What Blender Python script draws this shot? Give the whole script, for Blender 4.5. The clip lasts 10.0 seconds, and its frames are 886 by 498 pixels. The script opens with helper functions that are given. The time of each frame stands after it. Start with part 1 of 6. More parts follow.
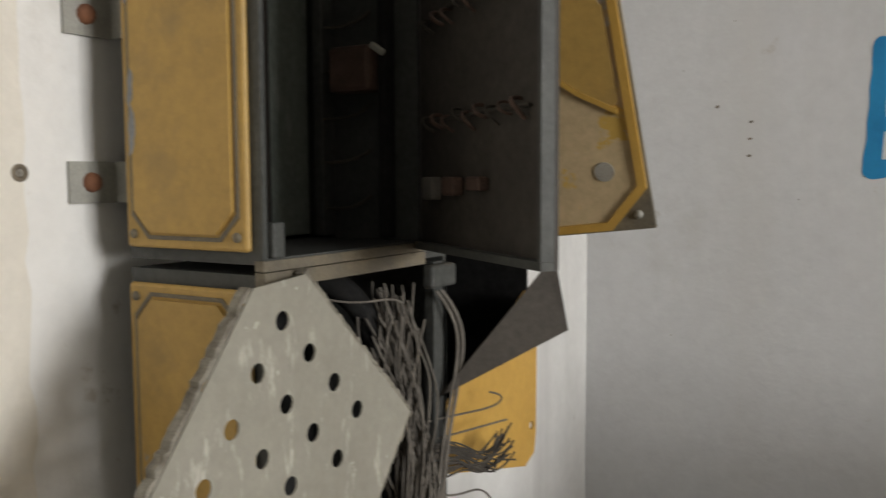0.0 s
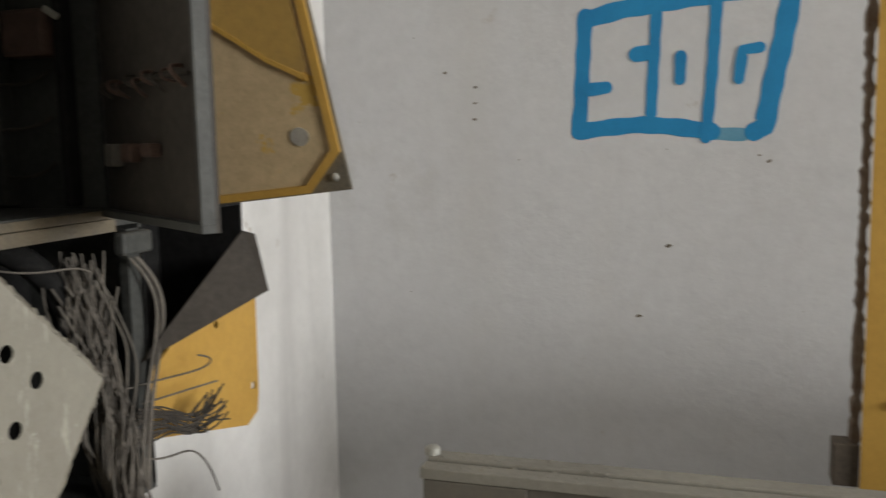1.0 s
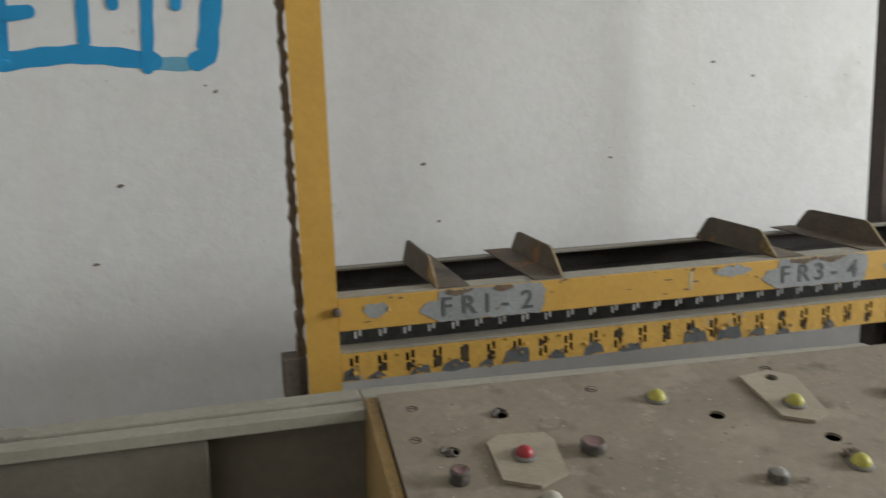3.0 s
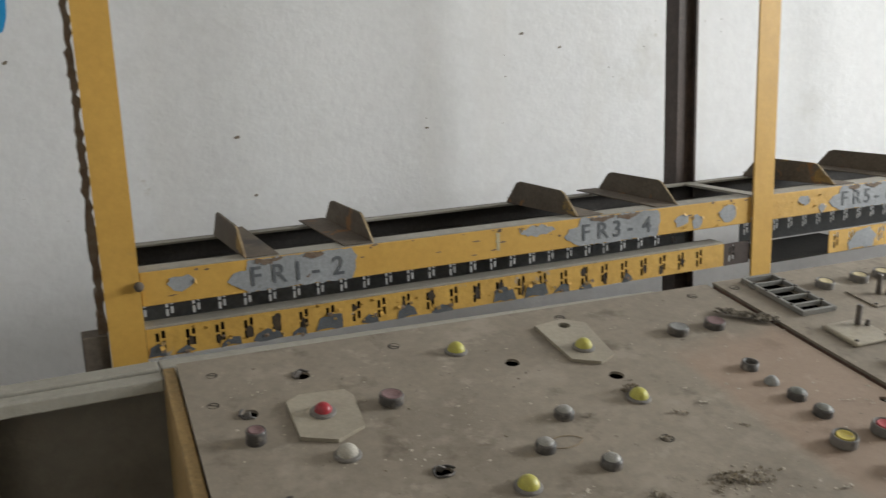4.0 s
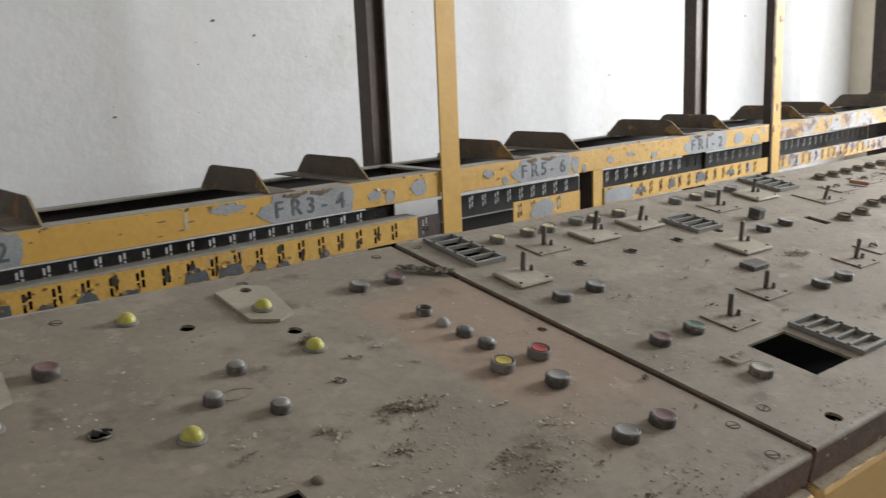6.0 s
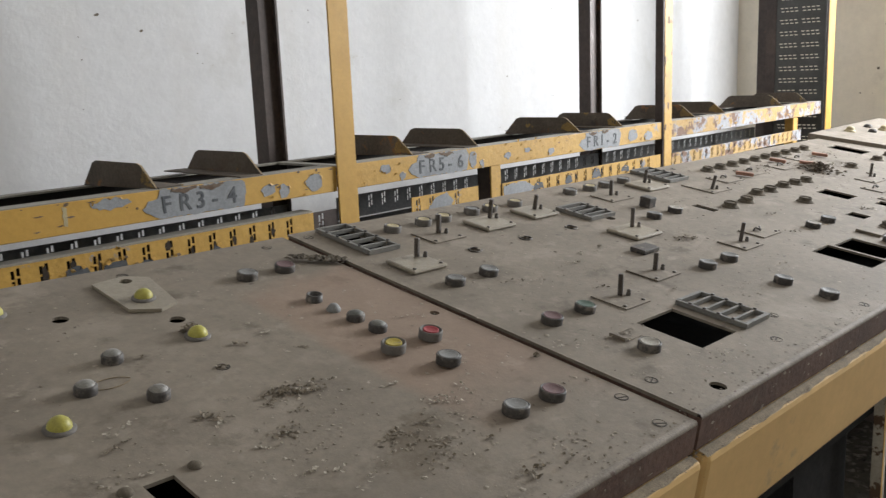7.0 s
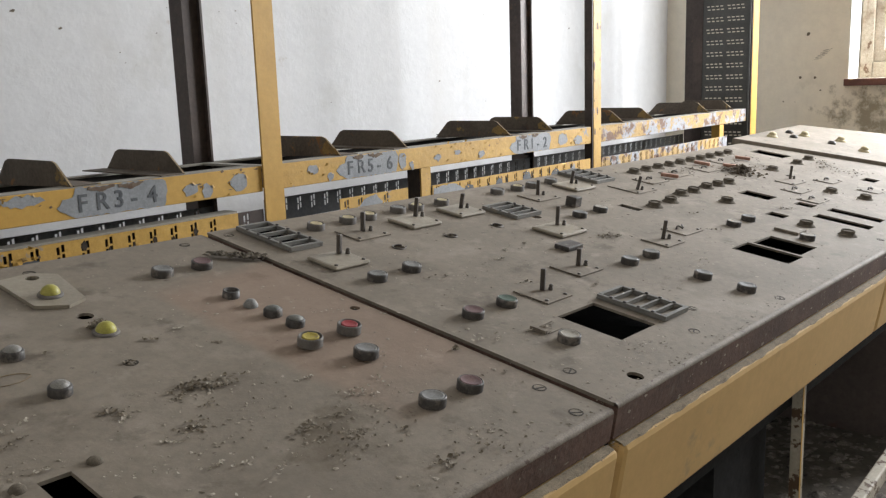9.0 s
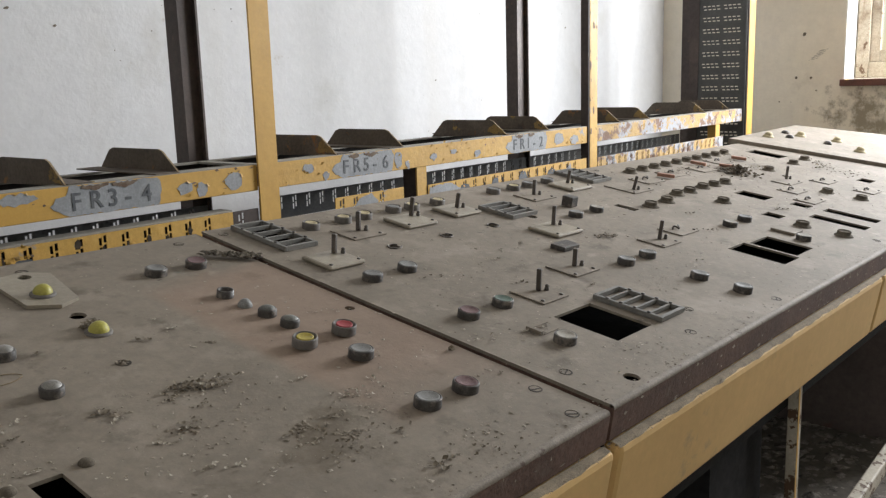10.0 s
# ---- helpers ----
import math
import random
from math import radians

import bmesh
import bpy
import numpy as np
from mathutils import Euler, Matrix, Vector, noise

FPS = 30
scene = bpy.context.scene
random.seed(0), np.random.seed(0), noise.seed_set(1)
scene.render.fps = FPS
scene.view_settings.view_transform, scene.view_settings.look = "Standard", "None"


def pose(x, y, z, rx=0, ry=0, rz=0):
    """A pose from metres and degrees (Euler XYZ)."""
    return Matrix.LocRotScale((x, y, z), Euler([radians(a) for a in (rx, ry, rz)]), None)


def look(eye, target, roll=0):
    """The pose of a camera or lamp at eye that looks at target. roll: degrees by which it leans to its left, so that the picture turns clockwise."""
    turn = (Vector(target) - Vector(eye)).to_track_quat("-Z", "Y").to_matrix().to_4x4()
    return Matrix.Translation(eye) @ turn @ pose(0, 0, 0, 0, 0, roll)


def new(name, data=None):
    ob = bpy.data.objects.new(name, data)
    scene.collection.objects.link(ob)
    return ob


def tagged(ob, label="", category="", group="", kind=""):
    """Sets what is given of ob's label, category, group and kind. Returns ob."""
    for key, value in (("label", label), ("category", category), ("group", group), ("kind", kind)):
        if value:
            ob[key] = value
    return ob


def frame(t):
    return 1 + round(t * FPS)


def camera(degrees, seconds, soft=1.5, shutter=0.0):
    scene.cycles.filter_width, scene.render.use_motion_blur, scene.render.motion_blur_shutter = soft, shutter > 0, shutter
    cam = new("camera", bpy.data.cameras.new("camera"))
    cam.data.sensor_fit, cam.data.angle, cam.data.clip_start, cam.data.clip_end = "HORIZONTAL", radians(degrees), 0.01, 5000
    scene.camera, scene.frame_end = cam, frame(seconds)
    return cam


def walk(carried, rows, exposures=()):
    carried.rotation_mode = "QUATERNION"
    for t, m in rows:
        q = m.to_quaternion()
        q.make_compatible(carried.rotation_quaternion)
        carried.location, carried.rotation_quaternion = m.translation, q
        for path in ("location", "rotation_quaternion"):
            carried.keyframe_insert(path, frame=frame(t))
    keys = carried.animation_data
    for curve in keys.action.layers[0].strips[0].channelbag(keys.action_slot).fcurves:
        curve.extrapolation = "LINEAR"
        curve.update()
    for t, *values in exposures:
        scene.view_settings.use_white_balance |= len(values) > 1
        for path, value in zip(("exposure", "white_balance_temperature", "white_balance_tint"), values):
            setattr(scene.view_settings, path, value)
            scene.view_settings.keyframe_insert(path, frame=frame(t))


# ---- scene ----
# ---------------- camera ----------------
cam = camera(53.41, 10.0, soft=1.3, shutter=0.4)
# seconds, x, y, z, yaw, pitch, roll
PATH = [
    (0.0, -1.255, -1.148, 1.414, 31.17, -4.69, 0.30),
    (0.5, -1.191, -1.136, 1.416, 25.63, -5.95, 0.47),
    (1.0, -1.131, -1.144, 1.413, 17.26, -7.14, 1.04),
    (1.5, -1.114, -1.109, 1.398, 10.16, -7.66, 1.00),
    (2.0, -1.073, -1.106, 1.392, 1.13, -8.74, 1.27),
    (2.5, -1.044, -1.085, 1.370, -6.16, -9.39, 1.54),
    (3.0, -1.013, -1.057, 1.348, -14.11, -10.62, 1.90),
    (3.2, -1.001, -1.061, 1.342, -16.56, -11.05, 1.97),
    (4.5, -0.939, -1.109, 1.301, -28.99, -12.26, 2.16),
    (5.0, -0.926, -1.123, 1.282, -33.90, -12.21, 2.13),
    (5.5, -0.912, -1.133, 1.267, -37.53, -12.14, 2.15),
    (6.0, -0.894, -1.149, 1.239, -41.45, -11.70, 2.30),
    (7.5, -0.862, -1.162, 1.184, -49.32, -10.98, 2.24),
    (8.0, -0.856, -1.171, 1.175, -50.49, -10.72, 2.18),
    (8.5, -0.851, -1.176, 1.174, -50.94, -10.69, 2.03),
    (9.0, -0.848, -1.173, 1.173, -51.34, -10.66, 1.85),
    (9.5, -0.845, -1.170, 1.173, -51.53, -10.68, 1.77),
    (10.0, -0.843, -1.169, 1.173, -51.59, -10.73, 1.66),
]
# seconds, stops, kelvin, tint
EXPOSURES = [(0.0, -0.04, 6850, 10), (1.5, 0.0, 6750, 9), (3.0, 0.13, 6600, 6), (4.5, 0.19, 6500, 8), (6.0, 0.05, 6450, 9), (7.5, -0.06, 6400, 10), (10.0, -0.08, 6420, 10)]
walk(cam, [(t, pose(x, y, z, 90 + p, r, w)) for t, x, y, z, w, p, r in PATH], EXPOSURES)

# ---------------- light ----------------
world = bpy.data.worlds.new("sky")
scene.world = world
world.use_nodes = True
wn = world.node_tree.nodes
sky = wn.new("ShaderNodeTexSky")
sky.sky_type = "NISHITA"
sky.sun_disc = False
sky.sun_elevation, sky.sun_rotation = radians(35), radians(117)
world.node_tree.links.new(sky.outputs[0], wn["Background"].inputs[0])
wn["Background"].inputs[1].default_value = 0.12

sun = new("sun", bpy.data.lights.new("sun", "SUN"))
sun.data.energy, sun.data.angle, sun.data.color = 1.8, radians(40), (1.0, 0.97, 0.93)
sun.matrix_world = look((0, 0, 10), (-5.0, 2.5, 6.0))


def area_lamp(name, eye, target, w, h, watts, color):
    ob = new(name, bpy.data.lights.new(name, "AREA"))
    ob.data.shape, ob.data.size, ob.data.size_y = "RECTANGLE", w, h
    ob.data.energy, ob.data.color = watts, color
    ob.matrix_world = look(eye, target)
    return ob


# daylight in the openings of the window wall
area_lamp("window_daylight", (4.06, -1.25, 1.98), (0.0, -0.60, 1.25), 1.6, 1.55, 240, (0.96, 0.98, 1.0))

# ---------------- materials ----------------


def mat(name, c1, c2, scale=6.0, rough=0.7, metal=0.0, fine=0.25, bump=0.15, bscale=120.0, wear=None, spec=0.4, grime=None, smear=None, streak=0.0, stains=(), scrape=None, mould=None):
    """Two-scale noise paint or metal. wear: (colour, threshold, scale); grime: (colour, threshold, scale)."""
    m = bpy.data.materials.new(name)
    m.use_nodes = True
    n, l = m.node_tree.nodes, m.node_tree.links
    b = n["Principled BSDF"]
    geo = n.new("ShaderNodeNewGeometry")

    def noisy(s, detail=6.0, r=0.6):
        t = n.new("ShaderNodeTexNoise")
        t.inputs["Scale"].default_value, t.inputs["Detail"].default_value, t.inputs["Roughness"].default_value = s, detail, r
        l.new(geo.outputs["Position"], t.inputs["Vector"])
        return t.outputs[0]

    def ramp(src, a, b_):
        t = n.new("ShaderNodeMapRange")
        t.inputs["From Min"].default_value, t.inputs["From Max"].default_value = a, b_
        l.new(src, t.inputs["Value"])
        return t.outputs[0]

    def mix(fac, a, b_, mode="MIX"):
        t = n.new("ShaderNodeMix")
        t.data_type, t.blend_type = "RGBA", mode
        for sock, v in ((t.inputs[0], fac), (t.inputs[6], a), (t.inputs[7], b_)):
            if isinstance(v, (int, float)):
                sock.default_value = v
            elif isinstance(v, tuple):
                sock.default_value = (*v, 1)
            else:
                l.new(v, sock)
        return t.outputs[2]

    col = mix(ramp(noisy(scale), 0.3, 0.7), c1, c2)
    speck = n.new("ShaderNodeMapRange")
    speck.inputs["From Min"].default_value, speck.inputs["From Max"].default_value = 0.3, 0.7
    speck.inputs["To Min"].default_value, speck.inputs["To Max"].default_value = 1 - fine, 1 + fine
    l.new(noisy(scale * 14, 8.0, 0.7), speck.inputs["Value"])
    vec = n.new("ShaderNodeCombineColor")
    for i in range(3):
        l.new(speck.outputs[0], vec.inputs[i])
    col = mix(1.0, col, vec.outputs[0], "MULTIPLY")
    rgh = rough
    for extra in (grime, wear):
        if extra:
            c, th, s = extra
            mask = ramp(noisy(s, 8.0, 0.65), th, th + 0.03 if extra is wear else th + 0.15)
            col = mix(mask, col, c)
    for c, th, wdt, s in stains:
        col = mix(ramp(noisy(s, 7.0, 0.65), th, th + wdt), col, c)
    if scrape:
        mp = n.new("ShaderNodeMapping")
        mp.inputs["Scale"].default_value = (46.0, 46.0, 13.0)
        l.new(geo.outputs["Position"], mp.inputs["Vector"])
        st = n.new("ShaderNodeTexNoise")
        st.inputs["Scale"].default_value, st.inputs["Detail"].default_value, st.inputs["Roughness"].default_value = 1.0, 9.0, 0.72
        l.new(mp.outputs[0], st.inputs["Vector"])
        col = mix(ramp(st.outputs[0], 0.56, 0.70), col, scrape)
    if smear:
        # a tinted field left on the panel, straight on its long side and frayed elsewhere
        tc = n.new("ShaderNodeTexCoord")
        sp = n.new("ShaderNodeSeparateXYZ")
        l.new(tc.outputs["Object"], sp.inputs[0])

        def wobble(src, amount, s):
            t = n.new("ShaderNodeMath")
            t.operation = "MULTIPLY_ADD"
            t.inputs[1].default_value = amount
            l.new(noisy(s, 4.0), t.inputs[0])
            l.new(src, t.inputs[2])
            return t.outputs[0]

        u_, v_ = wobble(sp.outputs[0], 0.02, 30.0), wobble(sp.outputs[1], 0.14, 9.0)
        mask = None
        for src, e0, e1 in ((u_, smear[0], smear[0] + 0.022), (sp.outputs[0], -0.004, -0.006), (v_, smear[1], smear[1] + 0.16), (v_, smear[2] + 0.05, smear[2])):
            piece = ramp(src, e0, e1)
            if mask is not None:
                t = n.new("ShaderNodeMath")
                t.operation = "MULTIPLY"
                l.new(mask, t.inputs[0])
                l.new(piece, t.inputs[1])
                piece = t.outputs[0]
            mask = piece
        t = n.new("ShaderNodeMath")
        t.operation = "MULTIPLY"
        t.inputs[1].default_value = 0.40
        l.new(mask, t.inputs[0])
        col = mix(t.outputs[0], col, smear[3])
    if mould:
        # one blotch of mould of its own shape
        d = n.new("ShaderNodeVectorMath")
        d.operation = "DISTANCE"
        d.inputs[1].default_value = mould[0]
        l.new(geo.outputs["Position"], d.inputs[0])
        near = ramp(d.outputs["Value"], mould[1], mould[1] * 0.25)
        t = n.new("ShaderNodeMath")
        t.operation = "MULTIPLY_ADD"
        t.inputs[1].default_value = 0.30
        l.new(near, t.inputs[0])
        l.new(noisy(13.0, 8.0, 0.68), t.inputs[2])
        col = mix(ramp(t.outputs[0], 0.68, 0.84), col, mould[2])
    if streak:
        mp = n.new("ShaderNodeMapping")
        mp.inputs["Scale"].default_value = (5.0, 5.0, 0.35)
        l.new(geo.outputs["Position"], mp.inputs["Vector"])
        st = n.new("ShaderNodeTexNoise")
        st.inputs["Scale"].default_value, st.inputs["Detail"].default_value = 1.0, 3.0
        l.new(mp.outputs[0], st.inputs["Vector"])
        col = mix(ramp(st.outputs[0], 0.55, 0.85), col, (0.60, 0.59, 0.575))
    l.new(col, b.inputs["Base Color"])
    b.inputs["Roughness"].default_value, b.inputs["Metallic"].default_value = rgh, metal
    b.inputs["Specular IOR Level"].default_value = spec
    bp = n.new("ShaderNodeBump")
    bp.inputs["Strength"].default_value, bp.inputs["Distance"].default_value = bump, 0.004
    l.new(noisy(bscale, 5.0, 0.6), bp.inputs["Height"])
    l.new(bp.outputs[0], b.inputs["Normal"])
    return m


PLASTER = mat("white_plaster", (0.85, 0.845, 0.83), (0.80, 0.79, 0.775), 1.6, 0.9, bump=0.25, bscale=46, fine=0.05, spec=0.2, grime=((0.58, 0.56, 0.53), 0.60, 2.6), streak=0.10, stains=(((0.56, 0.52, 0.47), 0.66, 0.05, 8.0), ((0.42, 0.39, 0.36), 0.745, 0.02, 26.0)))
# greyer copy of the white plaster, dimming the back wall for its weaker light
PLASTER_DIMMED = mat("white_plaster_dimmed", (0.66, 0.662, 0.668), (0.59, 0.590, 0.595), 1.6, 0.9, bump=0.30, bscale=46, fine=0.05, spec=0.2, grime=((0.55, 0.545, 0.53), 0.60, 2.6), streak=0.10, stains=(((0.50, 0.475, 0.44), 0.68, 0.06, 8.0), ((0.40, 0.375, 0.35), 0.72, 0.02, 34.0)))
PLASTER_TAN = mat("ochre_stained_plaster", (0.82, 0.765, 0.655), (0.75, 0.69, 0.58), 1.6, 0.9, bump=0.3, bscale=60, fine=0.06, spec=0.2, grime=((0.58, 0.53, 0.435), 0.60, 3.0), stains=(((0.44, 0.39, 0.31), 0.70, 0.05, 9.0),), mould=((3.95, -0.10, 0.88), 0.42, (0.34, 0.295, 0.22)))
# tones of the unseen south wall and ceiling, chosen to steer bounced light
PLASTER_GREEN = mat("unseen_wall_bounce_green", (0.46, 0.47, 0.41), (0.38, 0.39, 0.34), 1.8, 0.8, fine=0.08, spec=0.2, grime=((0.30, 0.29, 0.26), 0.60, 4.0))
CEIL = mat("ceiling_plaster", (0.55, 0.53, 0.50), (0.45, 0.43, 0.40), 1.5, 0.9, fine=0.06, spec=0.2)
CONCRETE = mat("littered_concrete", (0.24, 0.215, 0.185), (0.12, 0.106, 0.09), 3.0, 0.95, bump=0.6, bscale=30)
DESK = mat("dusty_taupe_enamel", (0.238, 0.203, 0.161), (0.178, 0.151, 0.118), 5.0, 0.80, fine=0.13, bump=0.08, bscale=160, grime=((0.285, 0.245, 0.20), 0.55, 9.0), wear=((0.34, 0.30, 0.245), 0.69, 80.0), stains=(((0.125, 0.102, 0.077), 0.58, 0.12, 13.0), ((0.275, 0.24, 0.195), 0.59, 0.10, 24.0), ((0.10, 0.082, 0.062), 0.66, 0.05, 46.0), ((0.38, 0.34, 0.285), 0.70, 0.03, 33.0)), smear=(-0.212, -0.60, -0.13, (0.300, 0.188, 0.130)), mould=((-0.30, -0.61, 0.843), 0.12, (0.145, 0.118, 0.085)))
EDGE = mat("brown_edging", (0.150, 0.088, 0.068), (0.092, 0.056, 0.045), 14.0, 0.7, fine=0.35, bump=0.3, grime=((0.16, 0.125, 0.10), 0.56, 20.0), wear=((0.27, 0.225, 0.185), 0.685, 45.0))
YELLOW = mat("yellow_ochre_enamel", (0.56, 0.335, 0.075), (0.48, 0.28, 0.06), 6.0, 0.5, fine=0.08, bump=0.12, bscale=60, grime=((0.33, 0.22, 0.08), 0.66, 14.0))
YELLOW_PEEL = mat("peeling_yellow_enamel", (0.55, 0.33, 0.07), (0.46, 0.27, 0.06), 6.0, 0.55, fine=0.14, bump=0.4, bscale=50, wear=((0.24, 0.25, 0.26), 0.61, 9.0), stains=(((0.16, 0.075, 0.03), 0.66, 0.04, 22.0),))
YELLOW_WORN = mat("badly_peeled_yellow_enamel", (0.44, 0.285, 0.10), (0.36, 0.235, 0.09), 6.0, 0.7, fine=0.25, bump=0.5, bscale=50, wear=((0.31, 0.32, 0.345), 0.49, 9.0), stains=(((0.15, 0.08, 0.045), 0.52, 0.06, 18.0), ((0.60, 0.59, 0.56), 0.66, 0.03, 21.0)))
APRON = mat("apron_yellow_enamel", (0.67, 0.445, 0.185), (0.58, 0.38, 0.155), 4.0, 0.7, spec=0.3, fine=0.06, bump=0.06, grime=((0.34, 0.26, 0.15), 0.62, 10.0), stains=(((0.12, 0.09, 0.06), 0.72, 0.03, 40.0),))
GREYPATCH = mat("bare_grey_primer", (0.30, 0.31, 0.32), (0.22, 0.228, 0.235), 12.0, 0.6, fine=0.2, wear=((0.13, 0.07, 0.035), 0.66, 25.0))
GREYDARK = mat("dark_bare_primer", (0.115, 0.122, 0.13), (0.065, 0.069, 0.074), 25.0, 0.7, fine=0.3)
STRIPGREY = mat("grey_slotted_steel", (0.19, 0.195, 0.195), (0.13, 0.135, 0.137), 10.0, 0.7, metal=0.0, fine=0.2)
DARKSTEEL = mat("dark_bracket_steel", (0.135, 0.108, 0.082), (0.078, 0.062, 0.047), 9.0, 0.75, metal=0.0, fine=0.3, wear=((0.24, 0.12, 0.05), 0.60, 14.0), stains=(((0.34, 0.22, 0.065), 0.63, 0.04, 11.0), ((0.06, 0.05, 0.045), 0.60, 0.08, 7.0)))
# also darkens the yellow posts' and strut's side flanges in place of shade
POSTSTEEL = mat("dark_post_steel", (0.078, 0.056, 0.046), (0.042, 0.031, 0.027), 5.0, 0.5, metal=0.2, fine=0.3, stains=(((0.13, 0.075, 0.045), 0.63, 0.06, 14.0),))
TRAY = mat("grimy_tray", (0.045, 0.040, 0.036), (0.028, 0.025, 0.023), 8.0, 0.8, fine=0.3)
# near black: puts the shade of insides into the colour; also black steel parts
BLACKHOLE = mat("black_steel_and_inner_shade", (0.026, 0.025, 0.025), (0.015, 0.015, 0.015), 5.0, 0.9, fine=0.3, spec=0.1)
BOXSTEEL = mat("grey_box_steel", (0.085, 0.088, 0.083), (0.05, 0.052, 0.05), 8.0, 0.6, metal=0.2, fine=0.25)
BOXINNER = mat("dark_box_lining", (0.062, 0.054, 0.046), (0.036, 0.031, 0.027), 6.0, 0.7, fine=0.3)
BOXYELLOW = mat("box_yellow_enamel", (0.50, 0.32, 0.09), (0.43, 0.27, 0.08), 5.0, 0.5, fine=0.12, bump=0.10, bscale=50, grime=((0.34, 0.225, 0.085), 0.55, 7.0), wear=((0.30, 0.29, 0.27), 0.69, 16.0))
BOXFADED = mat("faded_tan_enamel", (0.60, 0.46, 0.27), (0.50, 0.38, 0.225), 5.0, 0.6, fine=0.15, wear=((0.60, 0.38, 0.09), 0.60, 14.0), stains=(((0.55, 0.54, 0.52), 0.66, 0.03, 12.0),))
BOXRIM = mat("scuffed_grey_rim", (0.20, 0.165, 0.11), (0.13, 0.115, 0.09), 20.0, 0.6, fine=0.25)
PALEPLATE = mat("pale_grey_plate_paint", (0.33, 0.315, 0.265), (0.26, 0.245, 0.205), 6.0, 0.6, fine=0.08, wear=((0.60, 0.58, 0.52), 0.64, 26.0), scrape=(0.62, 0.60, 0.54))
RUSTYEDGE = mat("rusty_flange", (0.34, 0.26, 0.15), (0.17, 0.12, 0.075), 30.0, 0.8, fine=0.35)
WIRE = mat("dusty_cable", (0.19, 0.17, 0.145), (0.085, 0.075, 0.065), 20.0, 0.75, fine=0.25)
WIREDARK = mat("dark_cable", (0.07, 0.06, 0.05), (0.04, 0.035, 0.03), 20.0, 0.75, fine=0.25)
COLLAR = mat("black_button_collar", (0.070, 0.063, 0.058), (0.042, 0.038, 0.036), 30.0, 0.5, fine=0.35, grime=((0.19, 0.165, 0.14), 0.52, 60.0))
COLLARGREY = mat("dusty_grey_collar", (0.17, 0.155, 0.14), (0.12, 0.11, 0.10), 30.0, 0.65, fine=0.2)
CAPYELLOW = mat("yellow_button_cap", (0.46, 0.37, 0.07), (0.36, 0.29, 0.06), 40.0, 0.75, fine=0.25, grime=((0.30, 0.26, 0.19), 0.55, 90.0))
CAPCREAM = mat("aged_cream_lamp", (0.50, 0.43, 0.27), (0.38, 0.32, 0.19), 40.0, 0.7, fine=0.25)
CAPDOME = mat("yellow_lamp_dome", (0.43, 0.40, 0.075), (0.31, 0.28, 0.065), 40.0, 0.42, fine=0.2)
CAPRED = mat("red_button_cap", (0.36, 0.035, 0.045), (0.26, 0.035, 0.04), 40.0, 0.6, fine=0.2, grime=((0.24, 0.14, 0.12), 0.60, 90.0))
CAPPURPLE = mat("faded_maroon_cap", (0.175, 0.105, 0.105), (0.12, 0.078, 0.08), 40.0, 0.85, fine=0.3)
CAPGREY = mat("grey_button_cap", (0.235, 0.235, 0.23), (0.155, 0.155, 0.15), 40.0, 0.6, fine=0.3, grime=((0.11, 0.10, 0.09), 0.58, 80.0))
CAPGREEN = mat("dull_green_cap", (0.10, 0.145, 0.115), (0.08, 0.11, 0.09), 40.0, 0.85, fine=0.3)
CAPWHITE = mat("dusty_white_lamp", (0.38, 0.355, 0.31), (0.30, 0.28, 0.24), 40.0, 0.8, fine=0.25, grime=((0.20, 0.18, 0.15), 0.56, 80.0))
CREAM = mat("cream_plastic_plate", (0.315, 0.28, 0.218), (0.245, 0.215, 0.168), 12.0, 0.5, fine=0.12, grime=((0.24, 0.21, 0.17), 0.56, 18.0))
VENTGREY = mat("grey_vent_plastic", (0.21, 0.205, 0.19), (0.15, 0.145, 0.135), 20.0, 0.6, fine=0.2, grime=((0.20, 0.175, 0.15), 0.55, 30.0))
SPINDLE = mat("dull_spindle_steel", (0.13, 0.115, 0.105), (0.09, 0.08, 0.07), 40.0, 0.45, metal=0.7, fine=0.2)
LIPPAINT = mat("dusty_greige_frame_paint", (0.30, 0.285, 0.245), (0.24, 0.225, 0.195), 6.0, 0.7, fine=0.12, grime=((0.18, 0.16, 0.13), 0.62, 15.0))
SHEETGREY = mat("scuffed_grey_sheet", (0.170, 0.155, 0.130), (0.11, 0.098, 0.080), 4.0, 0.55, fine=0.12, grime=((0.13, 0.11, 0.09), 0.60, 7.0))
BLUE = mat("blue_spray_paint", (0.008, 0.205, 0.450), (0.014, 0.260, 0.525), 9.0, 0.6, fine=0.06)
BLUETHIN = mat("thin_blue_spray_paint", (0.10, 0.30, 0.44), (0.16, 0.36, 0.48), 12.0, 0.7, fine=0.08)
INK = mat("black_stencil_ink", (0.075, 0.080, 0.090), (0.12, 0.125, 0.13), 60.0, 0.7, fine=0.2, wear=((0.26, 0.265, 0.27), 0.62, 45.0))
CRUMB = mat("plaster_crumbs", (0.46, 0.41, 0.34), (0.25, 0.22, 0.175), 40.0, 0.9, fine=0.4)
CRUMBDARK = mat("dark_debris", (0.24, 0.20, 0.15), (0.095, 0.078, 0.058), 60.0, 0.9, fine=0.4)
SCUFF = mat("grey_scuff", (0.36, 0.33, 0.28), (0.50, 0.46, 0.39), 60.0, 0.9, fine=0.2)
REDTAG = mat("red_switch_cover", (0.40, 0.21, 0.145), (0.29, 0.16, 0.115), 20.0, 0.6, fine=0.2)
